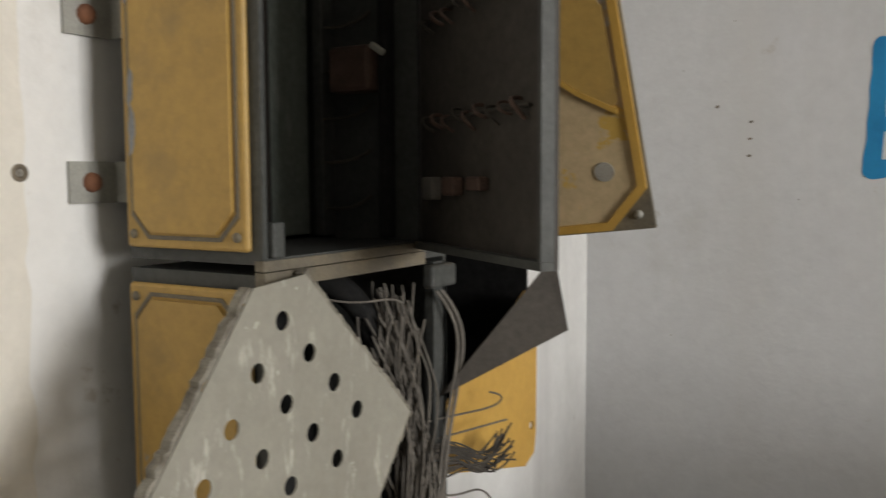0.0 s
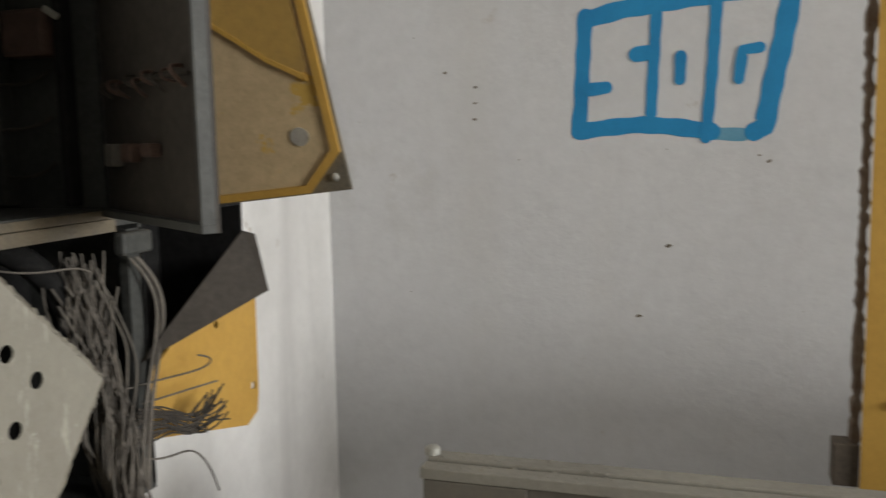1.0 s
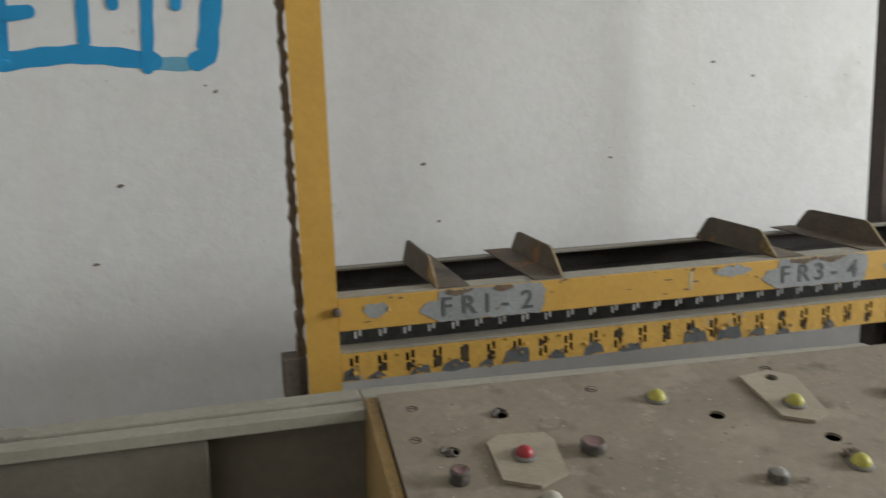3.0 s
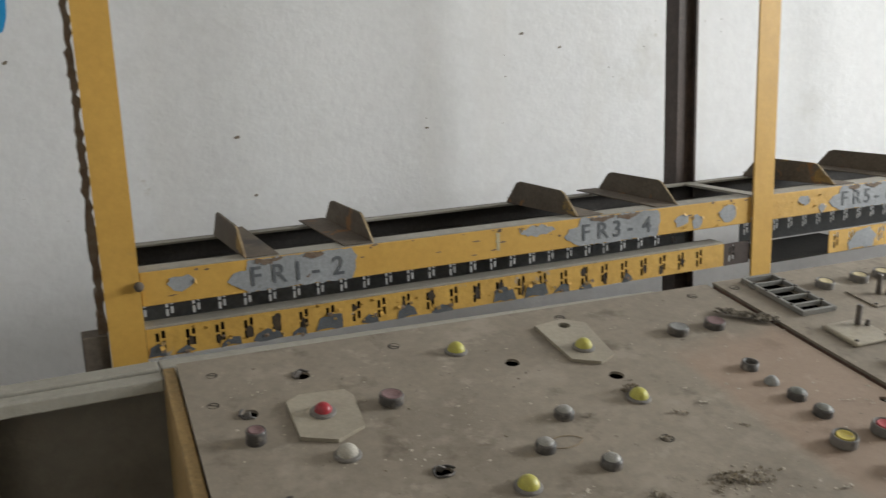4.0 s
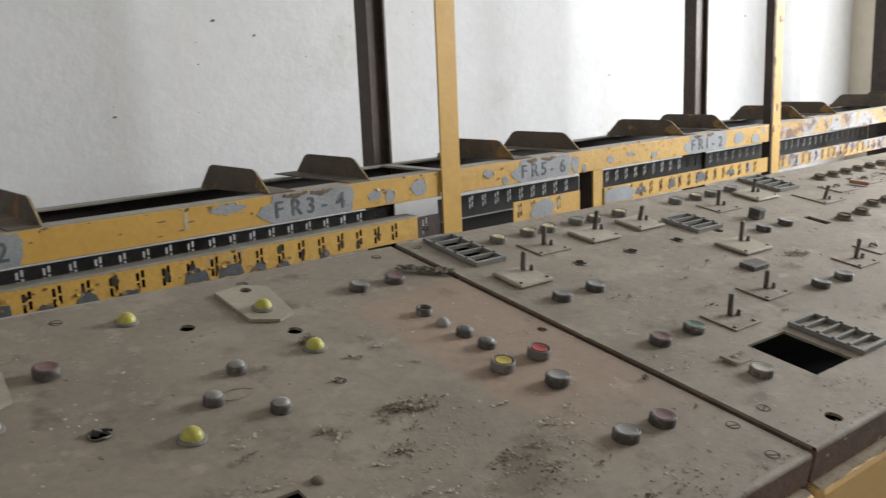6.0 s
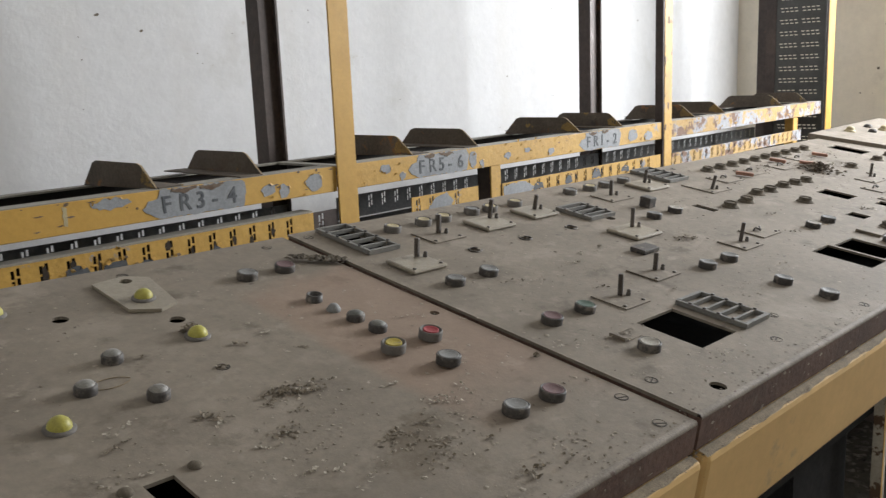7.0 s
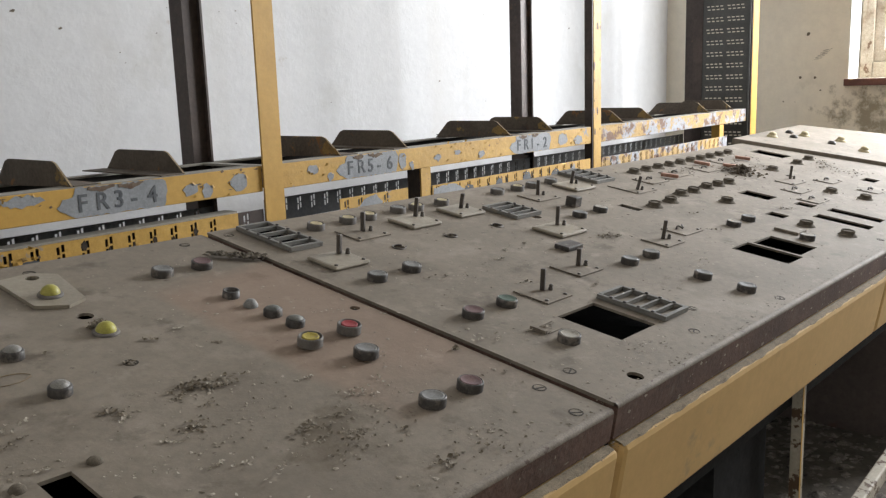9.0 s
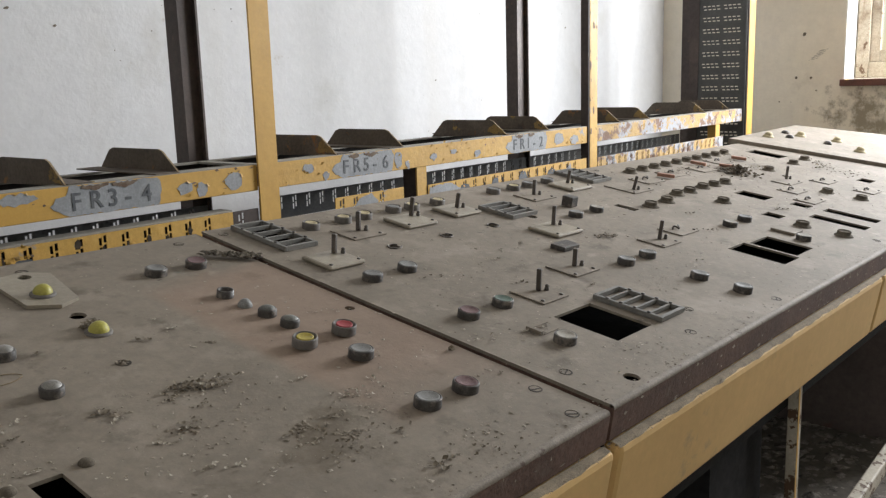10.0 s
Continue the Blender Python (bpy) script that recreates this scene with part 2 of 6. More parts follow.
WINWOOD = mat("weathered_window_wood", (0.50, 0.44, 0.35), (0.36, 0.30, 0.22), 9.0, 0.7, fine=0.25, grime=((0.20, 0.14, 0.09), 0.54, 8.0), stains=(((0.14, 0.085, 0.05), 0.60, 0.05, 19.0),), scrape=(0.27, 0.20, 0.13))
SILLWOOD = mat("brown_sill_paint", (0.16, 0.065, 0.045), (0.10, 0.045, 0.035), 12.0, 0.6, fine=0.2, wear=((0.45, 0.30, 0.08), 0.66, 9.0))
LEGPAINT = mat("flaking_cream_leg_paint", (0.48, 0.44, 0.36), (0.36, 0.32, 0.25), 10.0, 0.65, fine=0.15, wear=((0.10, 0.06, 0.035), 0.56, 30.0))
RUST = mat("rusty_screw", (0.24, 0.10, 0.05), (0.14, 0.06, 0.035), 60.0, 0.8, fine=0.3)
RUSTBROWN = mat("dark_brown_rust", (0.12, 0.075, 0.048), (0.19, 0.15, 0.115), 60.0, 0.9, fine=0.4)
SLOTGRIME = mat("black_slot_grime", (0.024, 0.019, 0.015), (0.065, 0.044, 0.024), 60.0, 0.9, fine=0.4)
LUG = mat("brown_bakelite_lug", (0.13, 0.078, 0.060), (0.06, 0.039, 0.032), 40.0, 0.6, fine=0.3)
OCHREOLD = mat("old_dirty_ochre", (0.34, 0.22, 0.07), (0.17, 0.115, 0.055), 30.0, 0.8, fine=0.35, wear=((0.10, 0.08, 0.06), 0.58, 40.0))
GALV = mat("pale_steel_tab", (0.42, 0.42, 0.38), (0.34, 0.33, 0.30), 20.0, 0.5, metal=0.2, fine=0.15)
GLASS = bpy.data.materials.new("window_glass")
GLASS.use_nodes = True
_g = GLASS.node_tree.nodes["Principled BSDF"]
_g.inputs["Transmission Weight"].default_value, _g.inputs["Roughness"].default_value, _g.inputs["IOR"].default_value = 1.0, 0.05, 1.1

# ---------------- building helpers ----------------


def box(bm, x0, x1, y0, y1, z0, z1, bev=0.0):
    vs = [bm.verts.new(p) for p in ((x0, y0, z0), (x1, y0, z0), (x1, y1, z0), (x0, y1, z0), (x0, y0, z1), (x1, y0, z1), (x1, y1, z1), (x0, y1, z1))]
    fs = [bm.faces.new([vs[i] for i in q]) for q in ((3, 2, 1, 0), (4, 5, 6, 7), (0, 1, 5, 4), (1, 2, 6, 5), (2, 3, 7, 6), (3, 0, 4, 7))]
    if bev:
        es = list({e for f_ in fs for e in f_.edges})
        bmesh.ops.bevel(bm, geom=es, offset=bev, segments=2, profile=0.5, affect="EDGES")
    return bm


def B(*a, bev=0.0):
    return box(bmesh.new(), *a, bev=bev)


def lathe(bm, prof, seg=20, center=(0, 0, 0)):
    """A body turned round z from (radius, height) rows."""
    cx, cy, cz = center
    rings = []
    for r, h in prof:
        if r < 1e-6:
            rings.append([bm.verts.new((cx, cy, cz + h))])
        else:
            rings.append([bm.verts.new((cx + r * math.cos(2 * math.pi * i / seg), cy + r * math.sin(2 * math.pi * i / seg), cz + h)) for i in range(seg)])
    for a, b in zip(rings, rings[1:]):
        for i in range(seg):
            j = (i + 1) % seg
            if len(a) == 1 and len(b) > 1:
                bm.faces.new((a[0], b[i], b[j]))
            elif len(b) == 1 and len(a) > 1:
                bm.faces.new((a[i], a[j], b[0]))
            elif len(a) > 1:
                bm.faces.new((a[i], a[j], b[j], b[i]))
    for f_ in bm.faces:
        f_.smooth = True
    return bm


def circle(cx, cy, r, seg=14):
    return [(cx + r * math.cos(2 * math.pi * i / seg), cy + r * math.sin(2 * math.pi * i / seg)) for i in range(seg)]


def rect(x0, x1, y0, y1):
    return [(x0, y0), (x1, y0), (x1, y1), (x0, y1)]


def sheet(outer, holes, h0, h1):
    """A plate in the xy plane with holes cut through, from h1 (top) down to h0."""
    bm = bmesh.new()
    for loop in [outer] + list(holes):
        vs = [bm.verts.new((x, y, h1)) for x, y in loop]
        for a, b in zip(vs, vs[1:] + vs[:1]):
            bm.edges.new((a, b))
    bmesh.ops.triangle_fill(bm, use_beauty=True, use_dissolve=False, edges=bm.edges[:])
    bmesh.ops.recalc_face_normals(bm, faces=bm.faces[:])
    if bm.faces and sum(f_.normal.z for f_ in bm.faces) < 0:
        bmesh.ops.reverse_faces(bm, faces=bm.faces[:])
    top = bm.faces[:]
    ret = bmesh.ops.extrude_face_region(bm, geom=top, use_keep_orig=True)
    vs = [v for v in ret["geom"] if isinstance(v, bmesh.types.BMVert)]
    bmesh.ops.translate(bm, verts=vs, vec=(0, 0, h0 - h1))
    bmesh.ops.recalc_face_normals(bm, faces=bm.faces[:])
    return bm


def turned(bm, m):
    bmesh.ops.transform(bm, matrix=m, verts=bm.verts[:])
    return bm


XZ = Matrix(((1, 0, 0, 0), (0, 0, -1, 0), (0, 1, 0, 0), (0, 0, 0, 1)))  # xy plane -> xz plane, its top faces -y
YZ = Matrix(((0, 0, 1, 0), (1, 0, 0, 0), (0, 1, 0, 0), (0, 0, 0, 1)))   # xy plane -> yz plane, its top faces +x


def mesh_of(name, bm, material):
    me = bpy.data.meshes.new(name)
    bm.to_mesh(me)
    bm.free()
    me.materials.append(material)
    return me


def part(name, bm, material, parent, label="", at=None):
    """One mesh object under a thing or part; bm may be a bmesh or mesh data to share."""
    me = bm if isinstance(bm, bpy.types.Mesh) else mesh_of(name, bm, material)
    ob = new(name, me)
    if at is not None:
        ob.matrix_basis = at
    ob.parent = parent
    return tagged(ob, label=label)


def thing(name, label, category, group="", m=None):
    ob = new(name)
    ob.empty_display_size = 0.05
    if m is not None:
        ob.matrix_basis = m
    return tagged(ob, label=label, category=category, group=group)


def solid(name, bm, material, label, category, group="", kind=""):
    return tagged(new(name, mesh_of(name, bm, material)), label=label, category=category, group=group, kind=kind)


def tubes(runs, r, res=2):
    """Bent wires as one mesh, from lists of points."""
    cu = bpy.data.curves.new("wire", "CURVE")
    cu.dimensions, cu.bevel_depth, cu.bevel_resolution, cu.resolution_u = "3D", r, res, 4
    for pts in runs:
        s = cu.splines.new("NURBS")
        s.points.add(len(pts) - 1)
        for q, p in zip(s.points, pts):
            q.co = (*p, 1)
        s.order_u, s.use_endpoint_u = 4, True
    tmp = bpy.data.objects.new("wire", cu)
    me = bpy.data.meshes.new_from_object(tmp)
    bpy.data.objects.remove(tmp)
    bm = bmesh.new()
    bm.from_mesh(me)
    for f_ in bm.faces:
        f_.smooth = True
    return bm


def text_mesh(body, size, stretch=1.0):
    cu = bpy.data.curves.new("lettering", "FONT")
    cu.body, cu.size, cu.extrude, cu.offset = body, size, 0.0004, 0.0006
    cu.space_character = 1.3
    tmp = bpy.data.objects.new("lettering", cu)
    me = bpy.data.meshes.new_from_object(tmp)
    bpy.data.objects.remove(tmp)
    bm = bmesh.new()
    bm.from_mesh(me)
    bmesh.ops.scale(bm, vec=(stretch, 1, 1), verts=bm.verts[:])
    return bm


def ragged(poly, amp, seed, step=0.008):
    """A polygon with its sides broken up, for chipped edges."""
    rng = random.Random(seed)
    out = []
    for (x0, y0), (x1, y1) in zip(poly, poly[1:] + poly[:1]):
        k = max(1, int(math.hypot(x1 - x0, y1 - y0) / step))
        for i in range(k):
            f_ = i / k
            out.append((x0 + (x1 - x0) * f_ + rng.uniform(-amp, amp), y0 + (y1 - y0) * f_ + rng.uniform(-amp, amp)))
    return out


def crumb_mesh(spots, seed, lift=0.4):
    """Many small broken flakes: (x, y, z, size)."""
    rng = random.Random(seed)
    vs, fs = [], []
    for x, y, z, s in spots:
        k = len(vs)
        a = rng.uniform(0, 6.28)
        for i in range(5):
            w = a + i * 1.2566 + rng.uniform(-0.5, 0.5)
            r = s * rng.uniform(0.5, 1.1)
            vs.append((x + r * math.cos(w), y + r * math.sin(w), z))
        vs.append((x + rng.uniform(-0.3, 0.3) * s, y + rng.uniform(-0.3, 0.3) * s, z + s * rng.uniform(0.3, 1.0) * lift))
        fs += [(k + i, k + (i + 1) % 5, k + 5) for i in range(5)]
    me = bpy.data.meshes.new("crumbs")
    me.from_pydata(vs, [], fs)
    bm = bmesh.new()
    bm.from_mesh(me)
    return bm


# ---------------- the room ----------------
XL, XR, YW, YS, HT = -2.13, 3.95, 1.03, -6.0, 3.3
WY0, WY1, WZ0, WZ1 = -2.20, 0.06, 1.13, 2.90   # window opening in the far end wall

solid("floor", B(XL - 0.6, XR + 0.2, YS - 0.2, YW + 0.2, -0.1, 0.0), CONCRETE, "dark dirty concrete floor strewn with rubble", "floor", kind="structure")
solid("ceiling", B(XL - 0.6, XR + 0.2, YS - 0.2, YW + 0.2, HT, HT + 0.1), CEIL, "unseen plaster ceiling, toned down to cut bounce light", "ceiling", kind="structure")
wall_north = solid("wall_north", B(XL - 0.6, XR + 0.2, YW, YW + 0.2, 0, HT), PLASTER_DIMMED, "rough plastered wall toned grey-white for weaker light, with marks and stains", "wall", kind="structure")
wl = B(-0.2, 0, -7.3, 0.0, 0, HT)
wl_ob = solid("wall_west", wl, PLASTER, "white plastered wall with grey smudges", "wall", kind="structure")
wl_ob.matrix_basis = pose(XL, YW, 0, 0, 0, 2.4)
wp = turned(sheet(ragged(rect(-4.9, -1.648, 0.4, 2.9), 0.004, 77, 0.03), [], 0, 0.0015), YZ)
part("beige_field", wp, mat("beige_old_distemper", (0.80, 0.765, 0.70), (0.74, 0.70, 0.63), 3.0, 0.9, fine=0.06, spec=0.2, grime=((0.58, 0.52, 0.45), 0.62, 5.0)), wl_ob, "old beige paint beside the white")
part("wall_plug", turned(lathe(bmesh.new(), [(0.009, 0.0), (0.009, 0.003), (0.005, 0.003), (0.004, 0.001), (0, 0.001)], 12), Matrix.Translation((0.0005, -1.653, 1.42)) @ YZ), CRUMBDARK, wl_ob, "dark drilled hole")
we = sheet(rect(YS, YW, 0, HT), [rect(WY0, WY1, WZ0, WZ1)], 0, 0.30)
solid("wall_east", turned(we, Matrix.Translation((XR, 0, 0)) @ YZ), PLASTER_TAN, "yellowed plaster end wall with mould under the window", "wall", kind="structure")
# out of view; its green is made up to set the bounce onto the desk
solid("wall_south", B(XL - 0.6, XR + 0.2, YS - 0.2, YS, 0, HT), PLASTER_GREEN, "unseen wall opposite the desk, green tone set for bounce light", "wall", kind="structure")


def window(name, dy):
    """Reveal lining, weathered wooden frame, two sashes with panes, brown sill."""
    a, b = WY0 + dy, WY1 + dy
    mid = (a + b) / 2
    win = tagged(thing(name, "weathered wooden window with peeling paint and brown sill", "window"), kind="structure")
    part("window_sill", B(XR - 0.05, XR + 0.28, a - 0.03, b + 0.004, WZ0 - 0.035, WZ0 - 0.001, bev=0.004), SILLWOOD, win, "chipped brown painted sill")
    part("reveal", B(XR + 0.002, XR + 0.18, b - 0.006, b - 0.001, WZ0, WZ1), PLASTER, win, "white plastered reveal")
    fr = bmesh.new()
    for y0, y1, z0, z1 in ((b - 0.07, b - 0.007, WZ0, WZ1), (a, a + 0.07, WZ0, WZ1), (a + 0.07, b - 0.07, WZ0, WZ0 + 0.08), (a + 0.07, b - 0.07, WZ1 - 0.08, WZ1), (mid - 0.04, mid + 0.04, WZ0 + 0.08, WZ1 - 0.08)):
        box(fr, XR + 0.19, XR + 0.26, y0, y1, z0, z1, bev=0.006)
    part("window_frame", fr, WINWOOD, win)
    for y0, y1 in ((a + 0.07, mid - 0.04), (mid + 0.04, b - 0.07)):
        sash = bmesh.new()
        z0, z1 = WZ0 + 0.08, WZ1 - 0.08
        for q in ((y0, y0 + 0.05, z0, z1), (y1 - 0.05, y1, z0, z1), (y0 + 0.05, y1 - 0.05, z0, z0 + 0.06), (y0 + 0.05, y1 - 0.05, z1 - 0.06, z1)):
            box(sash, XR + 0.205, XR + 0.245, *q, bev=0.004)
        s_ob = part("sash", sash, WINWOOD, win)
        pane = part("pane", B(XR + 0.223, XR + 0.227, y0 + 0.05, y1 - 0.05, z0 + 0.06, z1 - 0.06), GLASS, s_ob)
        pane.visible_shadow = False


window("window_1", 0.0)
east_wall = bpy.data.objects["wall_east"]
for y, z, q in ((0.257, 1.360, 0.009), (0.289, 1.142, 0.007), (0.216, 1.140, 0.007), (0.186, 1.075, 0.004), (0.37, 1.02, 0.004)):
    part("plug_hole", turned(sheet(ragged(circle(y, z, q, 10), q * 0.2, int(z * 900), 0.01), [], 0, 0.0012), Matrix.Translation((XR, 0, 0)) @ YZ @ Matrix.Diagonal((1, 1, -1, 1))), CRUMBDARK, east_wall, "dark drilled hole")
for k_ in range(5):
    y, z = 0.232 - 0.012 * k_, 1.225 + 0.011 * k_
    part("scuff", turned(sheet(ragged([(y, z), (y - 0.045, z + 0.012), (y - 0.048, z + 0.016), (y - 0.004, z + 0.005)], 0.002, k_ + 5, 0.008), [], 0, 0.0010 + 0.0002 * k_), Matrix.Translation((XR, 0, 0)) @ YZ @ Matrix.Diagonal((1, 1, -1, 1))), SCUFF, east_wall, "grey scuff on the plaster")

# marks on the walls
rng = random.Random(5)
marks = bmesh.new()
for x, z, s in ((-1.019, 1.348, 0.005), (-1.241, 1.147, 0.0045), (-0.51, 1.016, 0.004), (-0.054, 1.149, 0.003), (0.35, 1.342, 0.0035), (-1.04, 1.362, 0.0025), (-1.72, 1.50, 0.003), (-1.722, 1.46, 0.003), (-1.718, 1.54, 0.003), (-1.31, 0.972, 0.004)) + tuple((rng.uniform(-1.95, 3.3), rng.uniform(0.95, 2.3), 0.0010 + 0.0028 * rng.random() ** 3) for _ in range(110)):
    poly = ragged(circle(0, 0, s, 8), s * 0.25, int(x * 1000), 0.01)
    bmt = sheet([(x + p[0] * (1.0 + 0.9 * abs(math.sin(x * 37))) + 0.4 * p[1], z + p[1]) for p in poly], [], 0, 0.0012)
    turned(bmt, Matrix.Translation((0, YW, 0)) @ XZ)
    tmp = bpy.data.meshes.new("m")
    bmt.to_mesh(tmp)
    marks.from_mesh(tmp)
    bmt.free()
part("wall_chip", marks, CRUMBDARK, wall_north, "small dark chips in the plaster")


def stroke(points, width, seed=0):
    """A sprayed stroke on the back wall, with soft round ends, from (x, z) points."""
    pts = []
    for (x0, z0), (x1, z1) in zip(points, points[1:]):
        k = max(2, int(math.hypot(x1 - x0, z1 - z0) / 0.008))
        pts += [(x0 + (x1 - x0) * i / k, z0 + (z1 - z0) * i / k) for i in range(k)]
    pts.append(points[-1])
    left, right = [], []
    for i, (x, z) in enumerate(pts):
        a, b = pts[max(0, i - 2)], pts[min(len(pts) - 1, i + 2)]
        d = math.hypot(b[0] - a[0], b[1] - a[1]) or 1
        nx, nz = -(b[1] - a[1]) / d, (b[0] - a[0]) / d
        w = width / 2 * (1 + 0.06 * math.sin(i * 0.7 + seed))
        left.append((x + nx * w, z + nz * w))
        right.append((x - nx * w, z - nz * w))

    def cap(p, a, b):
        a0 = math.atan2(a[1] - p[1], a[0] - p[0])
        return [(p[0] + width / 2 * math.cos(a0 - math.pi * i / 8), p[1] + width / 2 * math.sin(a0 - math.pi * i / 8)) for i in range(1, 8)]

    return left + cap(pts[-1], left[-1], right[-1]) + right[::-1] + cap(pts[0], right[0], left[0])


def spray(sx, sy):
    return (-1.475 + (sx / 1.85 - 72) * 0.0013, 1.405 + (245 - sy / 1.85) * 0.00124)


tag = thing("graffiti", "blocky blue spray-painted letters in a frame on the wall", "graffiti")
for i, (pts, w) in enumerate((
        (((178, 15), (170, 200), (165, 330), (155, 425)), 52), (((160, 425), (260, 412), (370, 404), (480, 414), (590, 432), (600, 434)), 58),
        (((840, -45), (815, 130), (790, 260), (765, 420), (735, 436)), 66), (((180, 28), (300, 0), (450, -18), (640, -38), (850, -56)), 62),
        (((418, -15), (408, 200), (402, 365)), 38), (((610, -35), (598, 220), (582, 455)), 38), (((400, 152), (350, 158)), 50),
        (((190, 276), (250, 270)), 44), (((497, 170), (495, 250)), 38), (((745, 152), (692, 158), (682, 255)), 36))):
    p = stroke([spray(*q) for q in pts], w / 1.85 * 0.00127, i)
    part("paint_stroke", turned(sheet(p, [], 0, 0.0010 + 0.0003 * i), Matrix.Translation((0, YW, 0)) @ XZ), BLUE, tag)
part("paint_stroke", turned(sheet(stroke([spray(*q) for q in ((590, 440), (700, 446))], 0.030, 3), [], 0, 0.0008), Matrix.Translation((0, YW, 0)) @ XZ), BLUETHIN, tag, "thin patchy blue overspray")

# ---------------- cable rack behind the desk ----------------
YF, YR_, ZT, ZB = 0.345, 0.655, 1.008, 0.952
rack = thing("cable_rack", "yellow steel cable rack with peeling paint, slotted strips and dark brackets", "cable rack")
X0, X1 = -0.85, 3.36


def channel(x0, x1):
    bm = bmesh.new()
    box(bm, x0, x1, YF, YF + 0.004, ZB, ZT, bev=0.0015)
    box(bm, x0, x1, YF + 0.0042, YF + 0.045, ZT - 0.004, ZT - 0.0005)
    box(bm, x0, x1, YF + 0.0042, YF + 0.03, ZB, ZB + 0.004)
    return bm


part("front_rail", channel(X0, 0.405), YELLOW, rack)
part("front_rail", channel(0.46, 1.86), YELLOW_PEEL, rack, "yellow rail with flaking paint")
part("front_rail", channel(1.92, X1), YELLOW_WORN, rack, "rail with most of its yellow paint gone")
for x0, x1 in ((X0, 0.404), (0.461, 1.86), (1.92, X1)):
    part("dusty_flange", B(x0, x1, YF + 0.0005, YF + 0.046, ZT + 0.0002, ZT + 0.0015), LIPPAINT, rack, "dust-covered top flange")
part("rear_rail", B(X0, X1, YR_ - 0.004, YR_, 0.955, 1.0), TRAY, rack)
part("rear_lip", B(X0, X1, YR_ - 0.03, YR_ - 0.0042, 0.996, 1.0), LIPPAINT, rack)
part("cross_bar", B(0.455, 0.485, YF + 0.046, YR_ - 0.031, 0.996, 1.001), LIPPAINT, rack)
# added dark strips behind the front slots, standing in for the shade there
part("slot_backing", B(X0, 0.33, YF + 0.012, YF + 0.03, 0.862, 0.913), TRAY, rack, "dark backing added behind the slotted strip to shade its slots")
part("slot_backing", B(0.99, 3.1, YF + 0.012, YF + 0.03, 0.850, 0.893), TRAY, rack, "dark backing added behind the slotted strip to shade its slots")
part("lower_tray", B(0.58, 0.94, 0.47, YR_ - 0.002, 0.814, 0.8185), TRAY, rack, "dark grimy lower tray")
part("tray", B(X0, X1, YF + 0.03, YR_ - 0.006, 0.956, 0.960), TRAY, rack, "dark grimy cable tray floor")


def post(x0, x1, y0, z0, z1, material, side, name, seed, flange=0.045):
    t_ = 0.005
    if side < 0:
        p = [(x0, y0), (x1, y0), (x1, y0 + t_), (x0 + t_, y0 + t_), (x0 + t_, y0 + flange), (x0, y0 + flange)]
    else:
        p = [(x0, y0), (x1, y0), (x1, y0 + flange), (x1 - t_, y0 + flange), (x1 - t_, y0 + t_), (x0, y0 + t_)]
    return part(name, sheet(p, [], z0, z1), material, rack)


post(-0.905, -0.851, YF - 0.006, 0.0, 2.2, YELLOW, 1, "post", 1)
post(0.405, 0.460, YF - 0.006, 0.0, 2.2, YELLOW, 1, "post", 2)
post(1.868, 1.918, YF - 0.006, 0.0, 2.2, YELLOW_PEEL, -1, "post", 3, 0.014)
post(3.385, 3.458, YF - 0.006, 0.0, 2.2, YELLOW, 1, "post", 4)
# west sides of two yellow posts, their shade put into a dark colour
part("post_flange", B(3.3775, 3.3845, YF - 0.004, YF + 0.030, 0.0, 2.2), POSTSTEEL, rack, "side flange of the post, coloured dark as its shaded face")
part("post_flange", B(1.8605, 1.8675, YF - 0.004, YF + 0.026, 0.0, 2.2), POSTSTEEL, rack, "side flange of the post, coloured dark as its shaded face")
rng = random.Random(17)
for _ in range(44):
    x = 1.870 + 0.014 * rng.random() ** 2 if rng.random() < 0.6 else rng.uniform(1.884, 1.912)
    z, w_ = rng.uniform(0.98, 2.1), 0.0015 + 0.006 * rng.random() ** 2
    part("bare_patch", turned(sheet(ragged([(x + w_ * 0.7 * math.cos(k * 0.785), z + w_ * rng.uniform(1.0, 2.2) * math.sin(k * 0.785)) for k in range(8)], 0.0009, int(z * 999), 0.005), [], 0, 0.0007), Matrix.Translation((0, YF - 0.006, 0)) @ XZ), RUSTBROWN, rack, "dark spot where paint is off")
# broken brown backing left on the first post
strip = ragged(rect(-0.917, -0.906, 0.90, 2.2), 0.0030, 4, 0.010)
part("peeling_backing", turned(sheet(strip, [], 0, 0.03), Matrix.Translation((0, YF + 0.04, 0)) @ XZ), RUSTBROWN, rack, "ragged brown backing strip")
part("foot_bracket", B(-0.945, -0.906, YF + 0.0, YF + 0.045, 0.845, 0.915, bev=0.002), DARKSTEEL, rack)
for x0, x1 in ((0.455, 0.502), (1.902, 1.957), (3.462, 3.50)):
    y0 = YR_ + 0.002
    bm = sheet([(x0, y0), (x1 - 0.006, y0), (x1 - 0.006, y0 - 0.014), (x1, y0 - 0.014), (x1, y0 + 0.006), (x0 + 0.008, y0 + 0.006), (x0 + 0.008, y0 + 0.05), (x0, y0 + 0.05)], [], 0.0, 2.3)
    part("rear_post", bm, POSTSTEEL, rack, "dark brown steel rear post")

